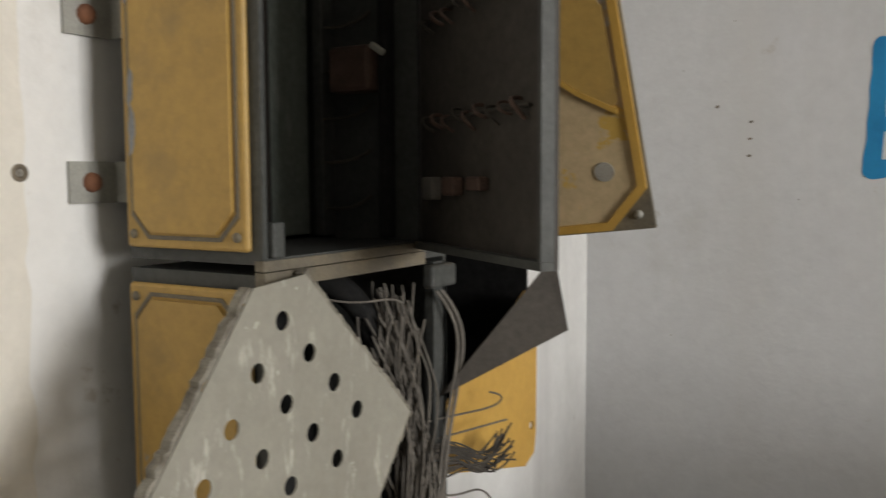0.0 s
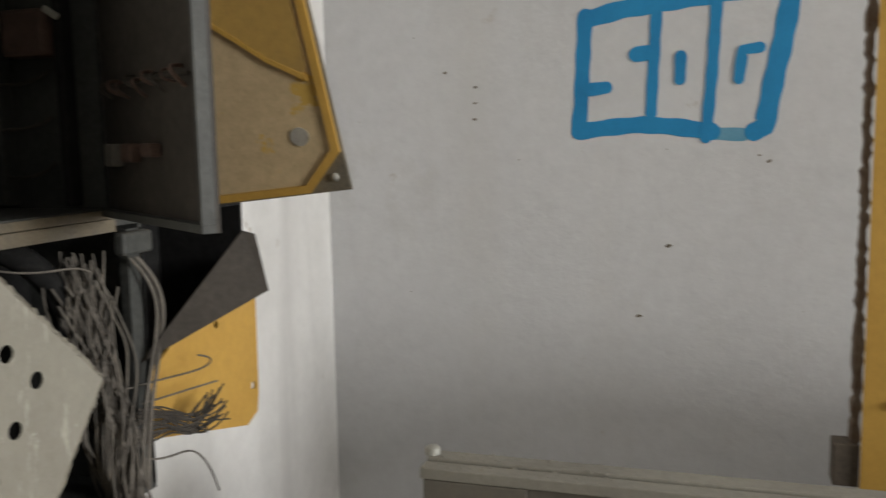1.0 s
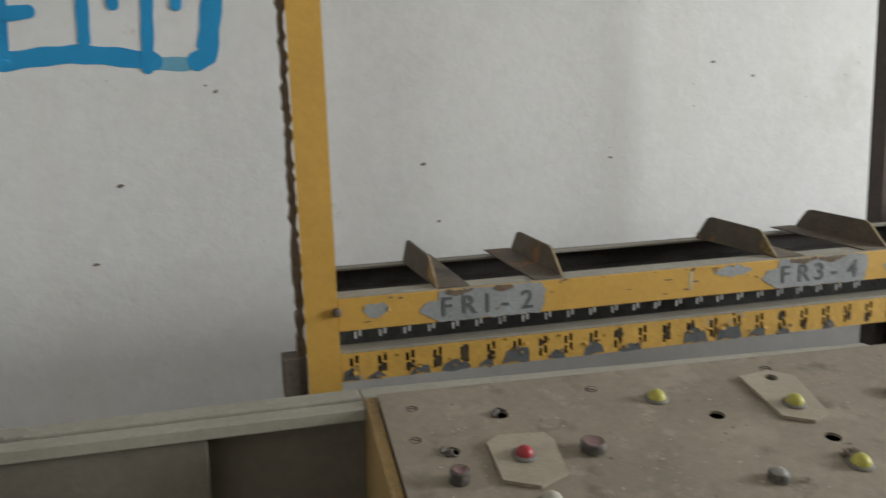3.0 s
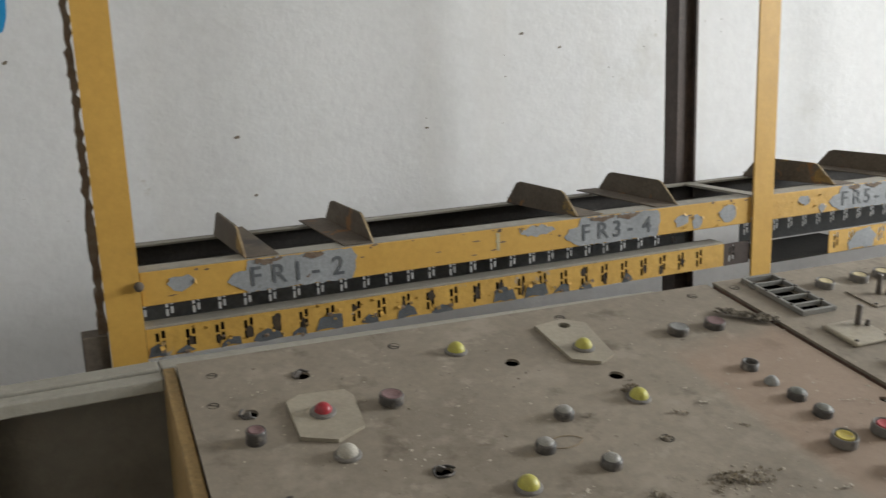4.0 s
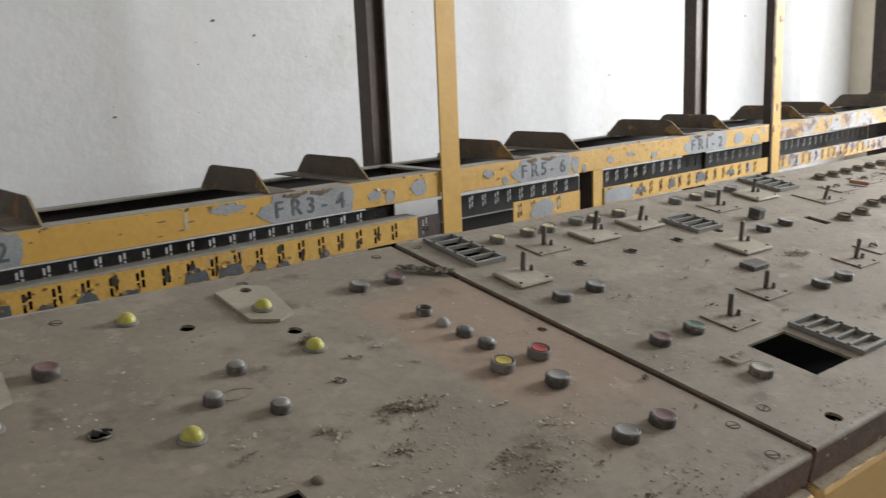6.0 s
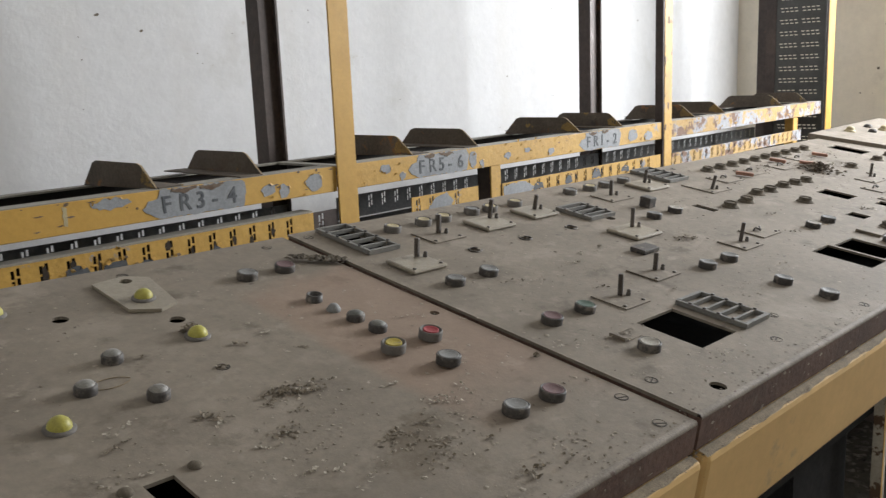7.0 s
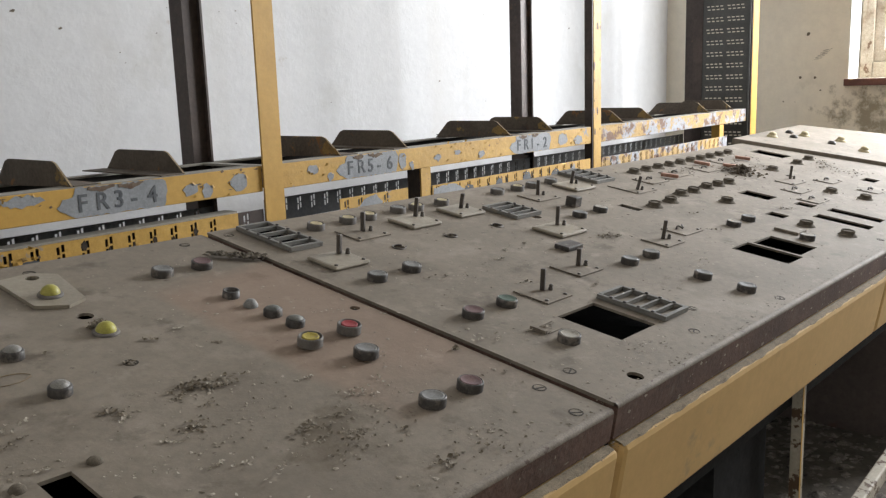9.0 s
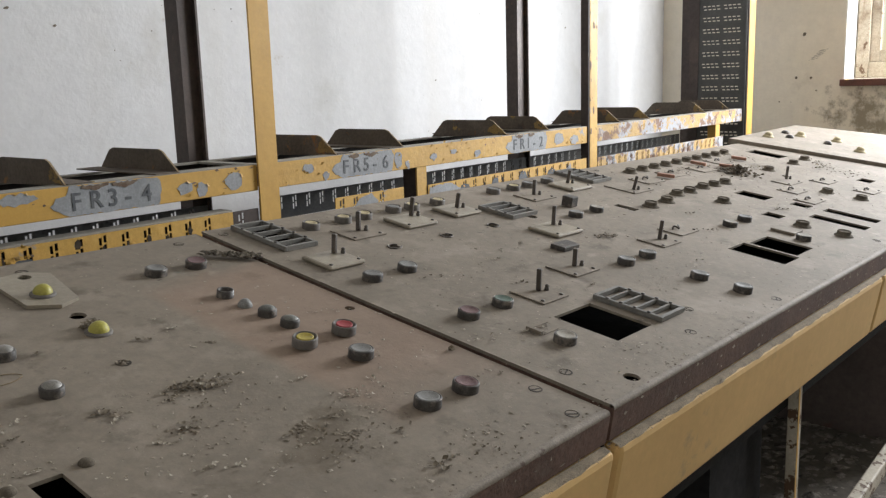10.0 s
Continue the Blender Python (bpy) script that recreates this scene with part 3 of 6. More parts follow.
# trapezoid brackets standing across the tray
prof = [(YF + 0.004, ZT + 0.0015), (YF + 0.055, 1.051), (YF + 0.068, 1.055), (YR_ - 0.075, 1.055), (YR_ - 0.06, 1.050), (YR_ - 0.012, 1.001)]
b2 = sheet(prof, [], -0.002, 0.002)
turned(b2, YZ)
box(b2, 0.0021, 0.055, YF + 0.002, YR_ - 0.012, ZT + 0.0017, ZT + 0.004)
BR_A = mesh_of("bracket", b2, DARKSTEEL)
b2 = sheet(prof, [], -0.002, 0.002)
turned(b2, YZ)
box(b2, -0.055, -0.0021, YF + 0.002, YR_ - 0.012, ZT + 0.0017, ZT + 0.004)
BR_B = mesh_of("bracket", b2, DARKSTEEL)
for me_ in (BR_A, BR_B):
    me_.materials.append(RUSTYEDGE)
    for f_ in me_.polygons:
        if abs(f_.normal.x) < 0.2 and f_.normal.z > 0.3 and f_.center.z > ZT + 0.006 and f_.center.y < YF + 0.07:
            f_.material_index = 1
for i, x in enumerate((-0.68, -0.455, -0.03, 0.21, 0.654, 0.898, 1.378, 1.62, 2.11, 2.357, 2.905, 3.19)):
    br = part("bracket", BR_A if i % 2 == 0 else BR_B, None, rack, at=Matrix.Translation((x, 0, 0)))
    if i in (0, 2, 4, 6, 7, 8, 9, 10):
        k_ = 0.7 + 0.3 * math.sin(i * 2.3)
        tri_ = ragged([(YF + 0.008, ZT + 0.004), (YF + 0.050, 1.045), (YF + 0.050 + 0.022 * k_, 1.030), (YF + 0.045 + 0.03 * k_, ZT + 0.008)], 0.003, i + 60, 0.008)
        part("paint_remnant", turned(sheet(tri_, [], -0.0028, -0.0021), YZ), OCHREOLD, br, "remnant of old ochre paint")


def slotted(x0, x1, z0, z1, y, pitch, th=0.002):
    """A strip with pairs of staggered slots punched through."""
    holes = []
    h = min(z1 - z0, 0.045)
    zs = z1 - h
    k = int((x1 - x0 - 0.02) / pitch)
    for i in range(k):
        x = x0 + 0.014 + i * pitch
        holes += [rect(x, x + 0.006, zs + h * 0.10, zs + h * 0.42), rect(x, x + 0.006, zs + h * 0.50, zs + h * 0.82),
                  rect(x + 0.0095, x + 0.0155, zs + h * 0.20, zs + h * 0.52), rect(x + 0.0095, x + 0.0155, zs + h * 0.60, zs + h * 0.90)]
    bm = sheet(rect(x0, x1, z0, z1), holes, 0, th)
    return turned(bm, Matrix.Translation((0, y, 0)) @ XZ)


part("slotted_strip", slotted(X0, 0.505, 0.828, 0.889, YR_ + 0.0, 0.051), STRIPGREY, rack, "dark grey slotted steel strip")
part("slotted_strip", slotted(0.66, 1.25, 0.822, 0.884, YR_ + 0.0, 0.051), STRIPGREY, rack, "dark grey slotted steel strip")
part("slotted_strip", slotted(1.27, 3.33, 0.828, 0.888, YR_ + 0.0, 0.051), STRIPGREY, rack, "dark grey slotted steel strip")
part("lower_strip", slotted(X0, 0.33, 0.866, 0.914, YF, 0.0475), YELLOW_PEEL, rack, "yellow slotted strip with curling paint")
part("lower_strip", slotted(0.3302, 0.40, 0.866, 0.914, YF, 0.0475), POSTSTEEL, rack, "dark bare slotted strip end")
part("lower_ledge", B(X0, 0.33, YF + 0.0005, YF + 0.04, 0.9142, 0.918), LIPPAINT, rack)
part("lower_strip", slotted(0.636, 0.886, 0.856, 0.907, YF, 0.0475), YELLOW_PEEL, rack, "bent rusty yellow slotted strip")
part("lower_strip", slotted(0.987, 1.85, 0.853, 0.901, YF, 0.0475), YELLOW_PEEL, rack, "yellow slotted strip with curling paint")
part("lower_strip", slotted(1.93, 3.1, 0.850, 0.897, YF, 0.0475), YELLOW_WORN, rack, "yellow slotted strip with curling paint")
part("strut", B(0.945, 0.985, YF + 0.001, YF + 0.006, 0.60, 0.9515), YELLOW_PEEL, rack)
# the yellow strut's side, dark colour standing in for its shade
part("strut_flange", B(0.945, 0.950, YF + 0.0062, YF + 0.05, 0.60, 0.9515), POSTSTEEL, rack, "side of the strut, coloured dark as its shaded face")
part("bare_patch", turned(sheet(ragged([(0.70, 0.858), (0.775, 0.858), (0.785, 0.885), (0.76, 0.903), (0.72, 0.897), (0.695, 0.875)], 0.003, 88, 0.01), [], 0, 0.0008), Matrix.Translation((0, YF - 0.002, 0)) @ XZ), GREYPATCH, rack)
part("bare_patch", turned(sheet(ragged([(0.992, 0.856), (1.10, 0.856), (1.13, 0.880), (1.08, 0.897), (0.992, 0.893)], 0.003, 89, 0.01), [], 0, 0.0008), Matrix.Translation((0, YF - 0.002, 0)) @ XZ), GREYPATCH, rack)
part("strut", B(3.02, 3.07, YF + 0.001, YF + 0.04, 0.60, 0.950, bev=0.003), YELLOW_PEEL, rack)

# grey patches where paint is off, with stencilled lettering
for i, (x0, x1, word) in enumerate(((-0.715, -0.495, "FR1-2"), (-0.065, 0.158, "FR3-4"), (0.630, 0.848, "FR5-6"), (1.362, 1.590, "FR1-2"))):
    poly = ragged([(x0 + 0.034, ZB + 0.001), (x1 - 0.004, ZB + 0.001), (x1 + 0.003, ZB + 0.02), (x1 + 0.006, ZT - 0.016), (x1 - 0.002, ZT - 0.001), (x0 + 0.036, ZT - 0.001), (x0 + 0.032, ZT - 0.018), (x0 + 0.012, ZT - 0.020), (x0, ZB + 0.022), (x0 + 0.014, ZB + 0.011)], 0.0016, i + 10, 0.007)
    patch = part("bare_patch", turned(sheet(poly, [], 0, 0.0008), Matrix.Translation((0, YF, 0)) @ XZ), GREYPATCH, rack, "bare grey patch with stencilled letters")
    for k_, ch in enumerate(word):
        tm = text_mesh(ch, 0.046, 0.98)
        part("lettering", turned(tm, Matrix.Translation((x0 + (0.17 + 0.163 * k_) * (x1 - x0), YF - 0.0012, ZB + 0.011)) @ XZ), INK, patch)
    for k_ in range(2):
        xa = x0 + (x1 - x0) * (0.22 + 0.36 * k_ + 0.06 * math.sin(9.0 * k_ + i))
        wa = 0.045 + 0.012 * math.sin(5.0 * k_ + 2.0 * i)
        part("rust_run", turned(sheet(ragged([(xa, ZT - 0.007), (xa + wa * 0.5, ZT - 0.012), (xa + wa, ZT - 0.006), (xa + wa, ZT - 0.002), (xa, ZT - 0.002)], 0.0022, 50 + k_ + i, 0.004), [], 0, 0.0018), Matrix.Translation((0, YF, 0)) @ XZ), RUSTBROWN, patch, "brown rust at the rail's upper edge")
for i, (x0, x1, z0, z1) in enumerate(((-0.165, -0.085, 0.984, 1.004), (0.245, 0.275, 0.957, 0.985), (0.315, 0.365, 0.962, 0.998), (-0.81, -0.765, 0.972, 0.996), (0.20, 0.235, 0.965, 0.990),
                                      (0.60, 0.622, 0.954, 0.972), (0.855, 0.885, 0.955, 0.998), (1.00, 1.03, 0.965, 0.985), (1.09, 1.12, 0.975, 0.99), (0.54, 0.575, 0.975, 0.996), (0.90, 0.915, 0.953, 0.975), (1.20, 1.235, 0.958, 0.978), (1.64, 1.70, 0.960, 1.0), (1.74, 1.80, 0.955, 0.985))):
    poly = [((x0 + x1) / 2 + (p[0] - (x0 + x1) / 2) * (x1 - x0) / 2, (z0 + z1) / 2 + (p[1] - (z0 + z1) / 2) * (z1 - z0) / 2) for p in circle((x0 + x1) / 2, (z0 + z1) / 2, 1, 12)]
    part("bare_patch", turned(sheet(ragged(poly, 0.0032, i + 30, 0.006), [], 0, 0.0007), Matrix.Translation((0, YF, 0)) @ XZ), GREYPATCH, rack)
    prng = random.Random(i + 900)
    for k_ in range(2):
        px_, pz_ = poly[(k_ * 5 + prng.randrange(3)) % 12]
        ax, az = (px_ - (x0 + x1) / 2), (pz_ - (z0 + z1) / 2)
        ln = math.hypot(ax, az)
        ax, az, fs_ = ax / ln, az / ln, prng.uniform(0.003, 0.006)
        fl = bmesh.new()
        vs = [fl.verts.new((px_ + ax * o * fs_ - az * q * fs_, YF - 0.001 - d * fs_, pz_ + az * o * fs_ + ax * q * fs_)) for o, q, d in ((0.4, -1.1, 0), (0.3, 0.9, 0), (-0.2, 0.6, 0.30), (-0.3, -0.3, 0.36))]
        fl.faces.new(vs[:3])
        fl.faces.new((vs[0], vs[2], vs[3]))
        part("curled_flake", fl, YELLOW, rack, "curling flake of yellow paint")
rng = random.Random(64)
for x, w in ((-0.835, 0.03), (-0.79, 0.03), (-0.715, 0.035), (-0.655, 0.05), (-0.60, 0.03), (-0.545, 0.05), (-0.47, 0.035), (-0.40, 0.04), (-0.33, 0.045), (-0.20, 0.05), (-0.13, 0.055), (-0.075, 0.04), (-0.02, 0.03), (0.08, 0.03), (1.15, 0.05), (1.3, 0.04), (1.45, 0.05), (1.62, 0.05)):
    zt_ = rng.uniform(0.878, 0.900)
    poly = ragged([(x - w / 2, 0.867), (x + w / 2, 0.867), (x + w * 0.4, zt_ - 0.006), (x, zt_), (x - w * 0.35, zt_ - 0.008)], 0.003, int(x * 777), 0.012)
    part("bare_patch", turned(sheet(poly, [], 0, 0.0008), Matrix.Translation((0, YF - 0.002, 0)) @ XZ), GREYDARK, rack)
    for k_ in range(3):
        fl = bmesh.new()
        fx, fz, fs_ = x + rng.uniform(-w / 2, w / 2), zt_ + rng.uniform(-0.012, 0.006), rng.uniform(0.0035, 0.0085)
        vs = [fl.verts.new((fx + fs_ * a, YF - 0.0032 - d * fs_, fz + fs_ * b_)) for a, b_, d in ((0, 0, 0), (1, 0.1, 0.05), (1.1, -0.5, rng.uniform(0.3, 0.8)), (0.2, -0.8, rng.uniform(0.3, 0.7)))]
        fl.faces.new(vs[:3])
        fl.faces.new((vs[0], vs[2], vs[3]))
        part("curled_flake", fl, (YELLOW, OCHREOLD, RUSTBROWN)[k_], rack, "curling flake of old paint")
# dark rusty blots round the slots
rng = random.Random(93)
for x0, k, zc, y_, share in ((X0 + 0.014, 24, 0.890, YF - 0.002, 0.8), (1.001, 17, 0.877, YF - 0.002, 0.6)):
    for i in range(k):
        if rng.random() > share:
            continue
        x, z, w_, h_ = x0 + i * 0.0475 + 0.007 + rng.uniform(-0.003, 0.005), zc + rng.uniform(-0.012, 0.010), rng.uniform(0.003, 0.0075), rng.uniform(0.005, 0.015)
        blot = ragged([(x + w_ * math.cos(q * 0.785), z + h_ * math.sin(q * 0.785)) for q in range(8)], 0.0022, i + 300, 0.006)
        part("rust_blot", turned(sheet(blot, [], 0, 0.0005), Matrix.Translation((0, y_, 0)) @ XZ), SLOTGRIME, rack, "dark rust round the slots")
# brown nicks and one pale scuff on the first rail
rng = random.Random(29)
for k_ in range(44):
    x = rng.uniform(X0 + 0.02, 0.39)
    z = ZT - 0.002 - 0.050 * rng.random() ** 2.5
    if -0.725 < x < -0.485 or -0.075 < x < 0.17:
        continue
    w_, h_ = rng.uniform(0.002, 0.010), rng.uniform(0.0008, 0.0028)
    part("paint_nick", turned(sheet(ragged([(x - w_, z), (x - w_ * 0.2, z - h_), (x + w_, z - h_ * 0.2), (x + w_ * 0.3, z + h_)], 0.0006, k_ + 500, 0.004), [], 0, 0.0006), Matrix.Translation((0, YF, 0)) @ XZ), RUSTBROWN, rack, "brown nick in the paint")
part("pale_scuff", turned(sheet(ragged([(-0.215, 0.966), (-0.207, 0.964), (-0.205, 0.998), (-0.213, 1.000)], 0.0014, 611, 0.005), [], 0, 0.0005), Matrix.Translation((0, YF, 0)) @ XZ), CAPCREAM, rack, "pale scuff on the yellow rail")
# curled paint flakes on the rails
for nm, x0, x1, z0, z1, k in (("flaked_paint", X0, 0.2, 0.866, 0.910, 46), ("flaked_paint", 0.2, 1.85, ZB, ZT, 50), ("flaked_paint", 1.95, 3.3, 0.955, 1.003, 60)):
    rng = random.Random(k + int(x0 * 10))
    bm = bmesh.new()
    for _ in range(k):
        x, z, s = rng.uniform(x0, x1), rng.uniform(z0, z1), rng.uniform(0.003, 0.008)
        if -0.075 < x < 0.17 or 0.62 < x < 0.86 or 1.35 < x < 1.6:
            continue
        vs = [bm.verts.new((x + s * a, YF - 0.0008 - d * s, z + s * b_)) for a, b_, d in ((0, 0, 0), (1, 0.1, 0), (1.1, rng.uniform(0.5, 0.9), rng.uniform(0.2, 0.7)), (0.2, 1, rng.uniform(0.1, 0.6)))]
        bm.faces.new(vs[:3])
        bm.faces.new((vs[0], vs[2], vs[3]))
    tagged(part(nm, bm, YELLOW, rack, "curled flakes of yellow paint"), kind="stuff")
part("rail_bolt", turned(lathe(bmesh.new(), [(0.008, 0), (0.008, 0.006), (0.006, 0.008), (0, 0.008)], 8), pose(-0.853, YF - 0.007, 0.988, 90)), DARKSTEEL, rack)

# perforated end plate of the rack
holes = []
for r_ in range(28):
    for c in range(2):
        for q in range(4):
            for s_ in range(2):
                y = 0.365 + c * 0.100 + q * 0.0215 + (0.004 if s_ else 0)
                z = 0.8275 + r_ * 0.0537 + s_ * 0.015
                holes.append(rect(y, y + 0.015, z, z + 0.0045))
part("perforated_plate", turned(sheet(rect(0.335, 0.565, 0.75, 2.36), holes, 0, 0.003), Matrix.Translation((3.34, 0, 0)) @ YZ @ Matrix.Diagonal((1, 1, -1, 1))), mat("dark_perforated_steel", (0.085, 0.085, 0.08), (0.055, 0.055, 0.052), 8.0, 0.6, fine=0.2), rack, "dark plate with rows of short slots")
part("plate_frame", B(3.335, 3.36, 0.5655, 0.612, 0.0, 2.36), POSTSTEEL, rack)

# ---------------- the control desk ----------------
TILT, TURN = 9.63, -1.93
D = Matrix.Translation((0, 0, 0.95)) @ Matrix.Rotation(radians(TILT), 4, "X") @ Matrix.Rotation(radians(TURN), 4, "Z")
DEPTH = 0.75
sec1 = thing("control_desk", "sloping taupe control desk section with domed lamps and buttons", "control desk", "desk sections", D)
sec2 = thing("control_desk", "long sloping taupe control desk section with switches, vents and open slots", "control desk", "desk sections", D)
sec3 = thing("control_desk", "dusty end section of the control desk in bright window light", "control desk", "desk sections", D)
H1 = -0.004   # the first panel lies a little lower

R1 = [(-0.698, -0.077), (-0.777, -0.147), (-0.43, -0.133), (-0.313, -0.065), (-0.317, -0.208), (-0.608, -0.328), (-0.773, -0.328)]
h1 = [circle(x, y, 0.0105) for x, y in R1] + [circle(-0.029, -0.373, 0.007), rect(-0.521, -0.492, -0.66, -0.513)]
part("top_panel", sheet(rect(-0.842, -0.008, -DEPTH, 0.004), h1, H1 - 0.004, H1), DESK, sec1)

slots = [(0.172, 0.266, -0.662, -0.562), (0.766, 0.842, -0.666, -0.558), (0.850, 0.942, -0.658, -0.566), (1.294, 1.356, -0.425, -0.347), (1.13, 1.173, -0.521, -0.480), (1.318, 1.362, -0.519, -0.477),
         (1.330, 1.375, -0.671, -0.551), (1.224, 1.269, -0.676, -0.554), (2.006, 2.086, -0.198, -0.088), (0.861, 0.885, -0.309, -0.257), (1.886, 1.950, -0.506, -0.467), (0.052, 0.104, -0.146, -0.020),
         (0.556, 0.624, -0.212, -0.138), (1.02, 1.09, -0.11, -0.008)]
R2 = [(0.215, -0.222), (0.345, -0.223), (0.477, -0.224), (0.605, -0.224), (0.085, -0.73), (1.70, -0.33)]
part("top_panel", sheet(rect(0.0, 2.36, -DEPTH, 0.0), [rect(*s) for s in slots] + [circle(x, y, 0.0105) for x, y in R2], -0.004, 0.0), DESK, sec2)
H3 = 0.012
p3 = [(2.153, 0.033), (2.918, 0.069), (3.16, -0.226), (3.30, -0.85), (2.37, -0.84)]
part("top_panel", sheet(p3, [], H3 - 0.02, H3), DESK, sec3)

for sec, u0, u1, h in ((sec1, -0.842, -0.006, H1), (sec2, 0.0, 2.36, 0.0)):
    e = bmesh.new()
    box(e, u0 + 0.001, u1, -DEPTH - 0.006, -DEPTH + 0.012, -0.043, h - 0.0045)
    part("front_edging", e, EDGE, sec, "dark brown edging strip")
    part("side_edging", B(u0 + 0.0005, u0 + 0.02, -DEPTH + 0.013, -0.002, -0.043, h - 0.0045), EDGE, sec)
    # closed near-black inside, so the shade seen through the slots is colour
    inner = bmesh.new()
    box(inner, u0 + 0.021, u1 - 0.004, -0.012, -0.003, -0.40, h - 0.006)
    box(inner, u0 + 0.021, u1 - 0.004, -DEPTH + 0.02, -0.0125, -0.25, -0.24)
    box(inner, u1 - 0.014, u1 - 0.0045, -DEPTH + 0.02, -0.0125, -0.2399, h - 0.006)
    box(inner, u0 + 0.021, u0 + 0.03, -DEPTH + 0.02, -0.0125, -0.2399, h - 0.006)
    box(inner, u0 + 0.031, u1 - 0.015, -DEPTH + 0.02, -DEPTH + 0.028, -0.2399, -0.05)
    part("body", inner, BLACKHOLE, sec, "body under the panel, near black to stand in for inner shade")
for sec, u0, u1 in ((sec1, -0.852, -0.006), (sec2, 0.004, 1.055), (sec2, 1.061, 2.2)):
    part("apron", B(u0, u1, -DEPTH - 0.021, -DEPTH + 0.004, -0.172, -0.046, bev=0.008), APRON, sec, "ochre yellow apron panel")
RUBBED = mat("rubbed_edge_paint", (0.27, 0.235, 0.195), (0.165, 0.138, 0.11), 30.0, 0.75, fine=0.3, spec=0.3, wear=((0.12, 0.085, 0.07), 0.62, 70.0))
for sec, u0, u1, h in ((sec1, -0.842, -0.008, H1), (sec2, 0.0, 2.36, 0.0)):
    worn, wrng = bmesh.new(), random.Random(int(u1 * 50) + 7)
    rows_ = []
    steps = int((u1 - u0) / 0.006)
    for k_ in range(steps + 1):
        x, j1, j2 = u0 + (u1 - u0) * k_ / steps, wrng.uniform(-0.0004, 0.0004), wrng.uniform(-0.0004, 0.0004)
        rows_.append([worn.verts.new(p_) for p_ in ((x, -DEPTH + 0.0015 + j1, h + 0.0003), (x, -DEPTH - 0.0040 + j1, h + 0.0001), (x, -DEPTH - 0.0063, h - 0.0022 + j2), (x, -DEPTH - 0.0064, h - 0.0048 + j2))])
    for ra, rb in zip(rows_, rows_[1:]):
        for k_ in range(3):
            worn.faces.new((ra[k_], ra[k_ + 1], rb[k_ + 1], rb[k_])).smooth = True
    part("worn_edge", worn, RUBBED, sec, "rubbed pale edge of the panel")
    dust = bmesh.new()
    d0, d1 = u0 + 0.006, min(u1, 2.19) - 0.004
    steps = int((d1 - d0) / 0.004)
    rows_ = []
    for k_ in range(steps + 1):
        x, j1 = d0 + (d1 - d0) * k_ / steps, 0.45 + 0.25 * math.sin(k_ * 0.21) + 0.15 * math.sin(k_ * 0.57 + 1.0) + 0.12 * wrng.random()
        rows_.append([dust.verts.new(p_) for p_ in ((x, -DEPTH - 0.0062, -0.0448), (x, -DEPTH - 0.0130, -0.0453), (x, -DEPTH - 0.0152, -0.0458), (x, -DEPTH - 0.0160 - 0.0035 * j1, -0.0464 - 0.0024 * j1))])
    for ra, rb in zip(rows_, rows_[1:]):
        for k_ in range(3):
            dust.faces.new((ra[k_], ra[k_ + 1], rb[k_ + 1], rb[k_])).smooth = True
    part("dust_ridge", dust, mat("settled_dust", (0.34, 0.28, 0.20), (0.20, 0.165, 0.12), 40.0, 0.95, fine=0.35), sec, "grey dust settled on the apron's ledge")
    chips = bmesh.new()
    crng = random.Random(int(u1 * 10) + 40)
    for _ in range(int((u1 - u0) * 55)):
        x, z, w_, h_ = crng.uniform(u0 + 0.01, u1 - 0.01), -0.043 + 0.036 * crng.random() ** 2, crng.uniform(0.001, 0.006), crng.uniform(0.0006, 0.003)
        vs = [chips.verts.new((x + w_ * a, -DEPTH - 0.0063, z + h_ * b_)) for a, b_ in ((-1, crng.uniform(-0.6, 0.2)), (0.1, -1), (1, crng.uniform(-0.4, 0.4)), (crng.uniform(-0.4, 0.4), 1))]
        chips.faces.new(vs)
    tagged(part("edge_chip", chips, CRUMB, sec, "pale chips along the brown edging"), kind="stuff")
part("apron", B(2.36, 3.2, -0.875, -0.85, -0.172, -0.046, bev=0.008), APRON, sec3, "ochre yellow apron panel")

UNDERPANEL = mat("dull_brown_panel", (0.17, 0.135, 0.125), (0.11, 0.088, 0.08), 3.0, 0.8, fine=0.2, stains=(((0.15, 0.075, 0.06), 0.58, 0.10, 5.0),))
Dinv = D.inverted()


def upright(sec, name, bm, material, label=""):
    """A part given in room coordinates under a sloping desk section."""
    ob = part(name, turned(bm, Dinv), material, sec, label)
    return ob


leg = upright(sec2, "leg", B(0.714, 0.735, -0.725, -0.706, 0.0, 0.66, bev=0.002), LEGPAINT, "desk leg with flaking cream paint")
part("yellow_stripe", turned(B(0.7135, 0.7205, -0.7258, -0.7252, 0.02, 0.655), Dinv), YELLOW_PEEL, leg, "strip of older yellow paint")
upright(sec2, "leg", B(2.10, 2.14, -0.79, -0.75, 0.0, 0.62, bev=0.003), LEGPAINT, "desk leg with flaking cream paint")
upright(sec1, "leg", B(-0.84, -0.80, -0.70, -0.66, 0.0, 0.64, bev=0.003), LEGPAINT, "desk leg with flaking cream paint")
upright(sec2, "foot_rail", B(0.74, 2.10, -0.79, -0.765, 0.30, 0.335, bev=0.004), LEGPAINT, "low cream and ochre foot rail")
upright(sec2, "back_panel", B(0.02, 2.3, -0.10, -0.085, 0.05, 0.74), UNDERPANEL, "dark back panel under the desk")
# pedestal coloured near black for the shade under the desk
upright(sec2, "cabinet_side", B(0.42, 0.66, -0.68, -0.12, 0.0, 0.70), BLACKHOLE, "pedestal under the desk, near black to stand in for shade")
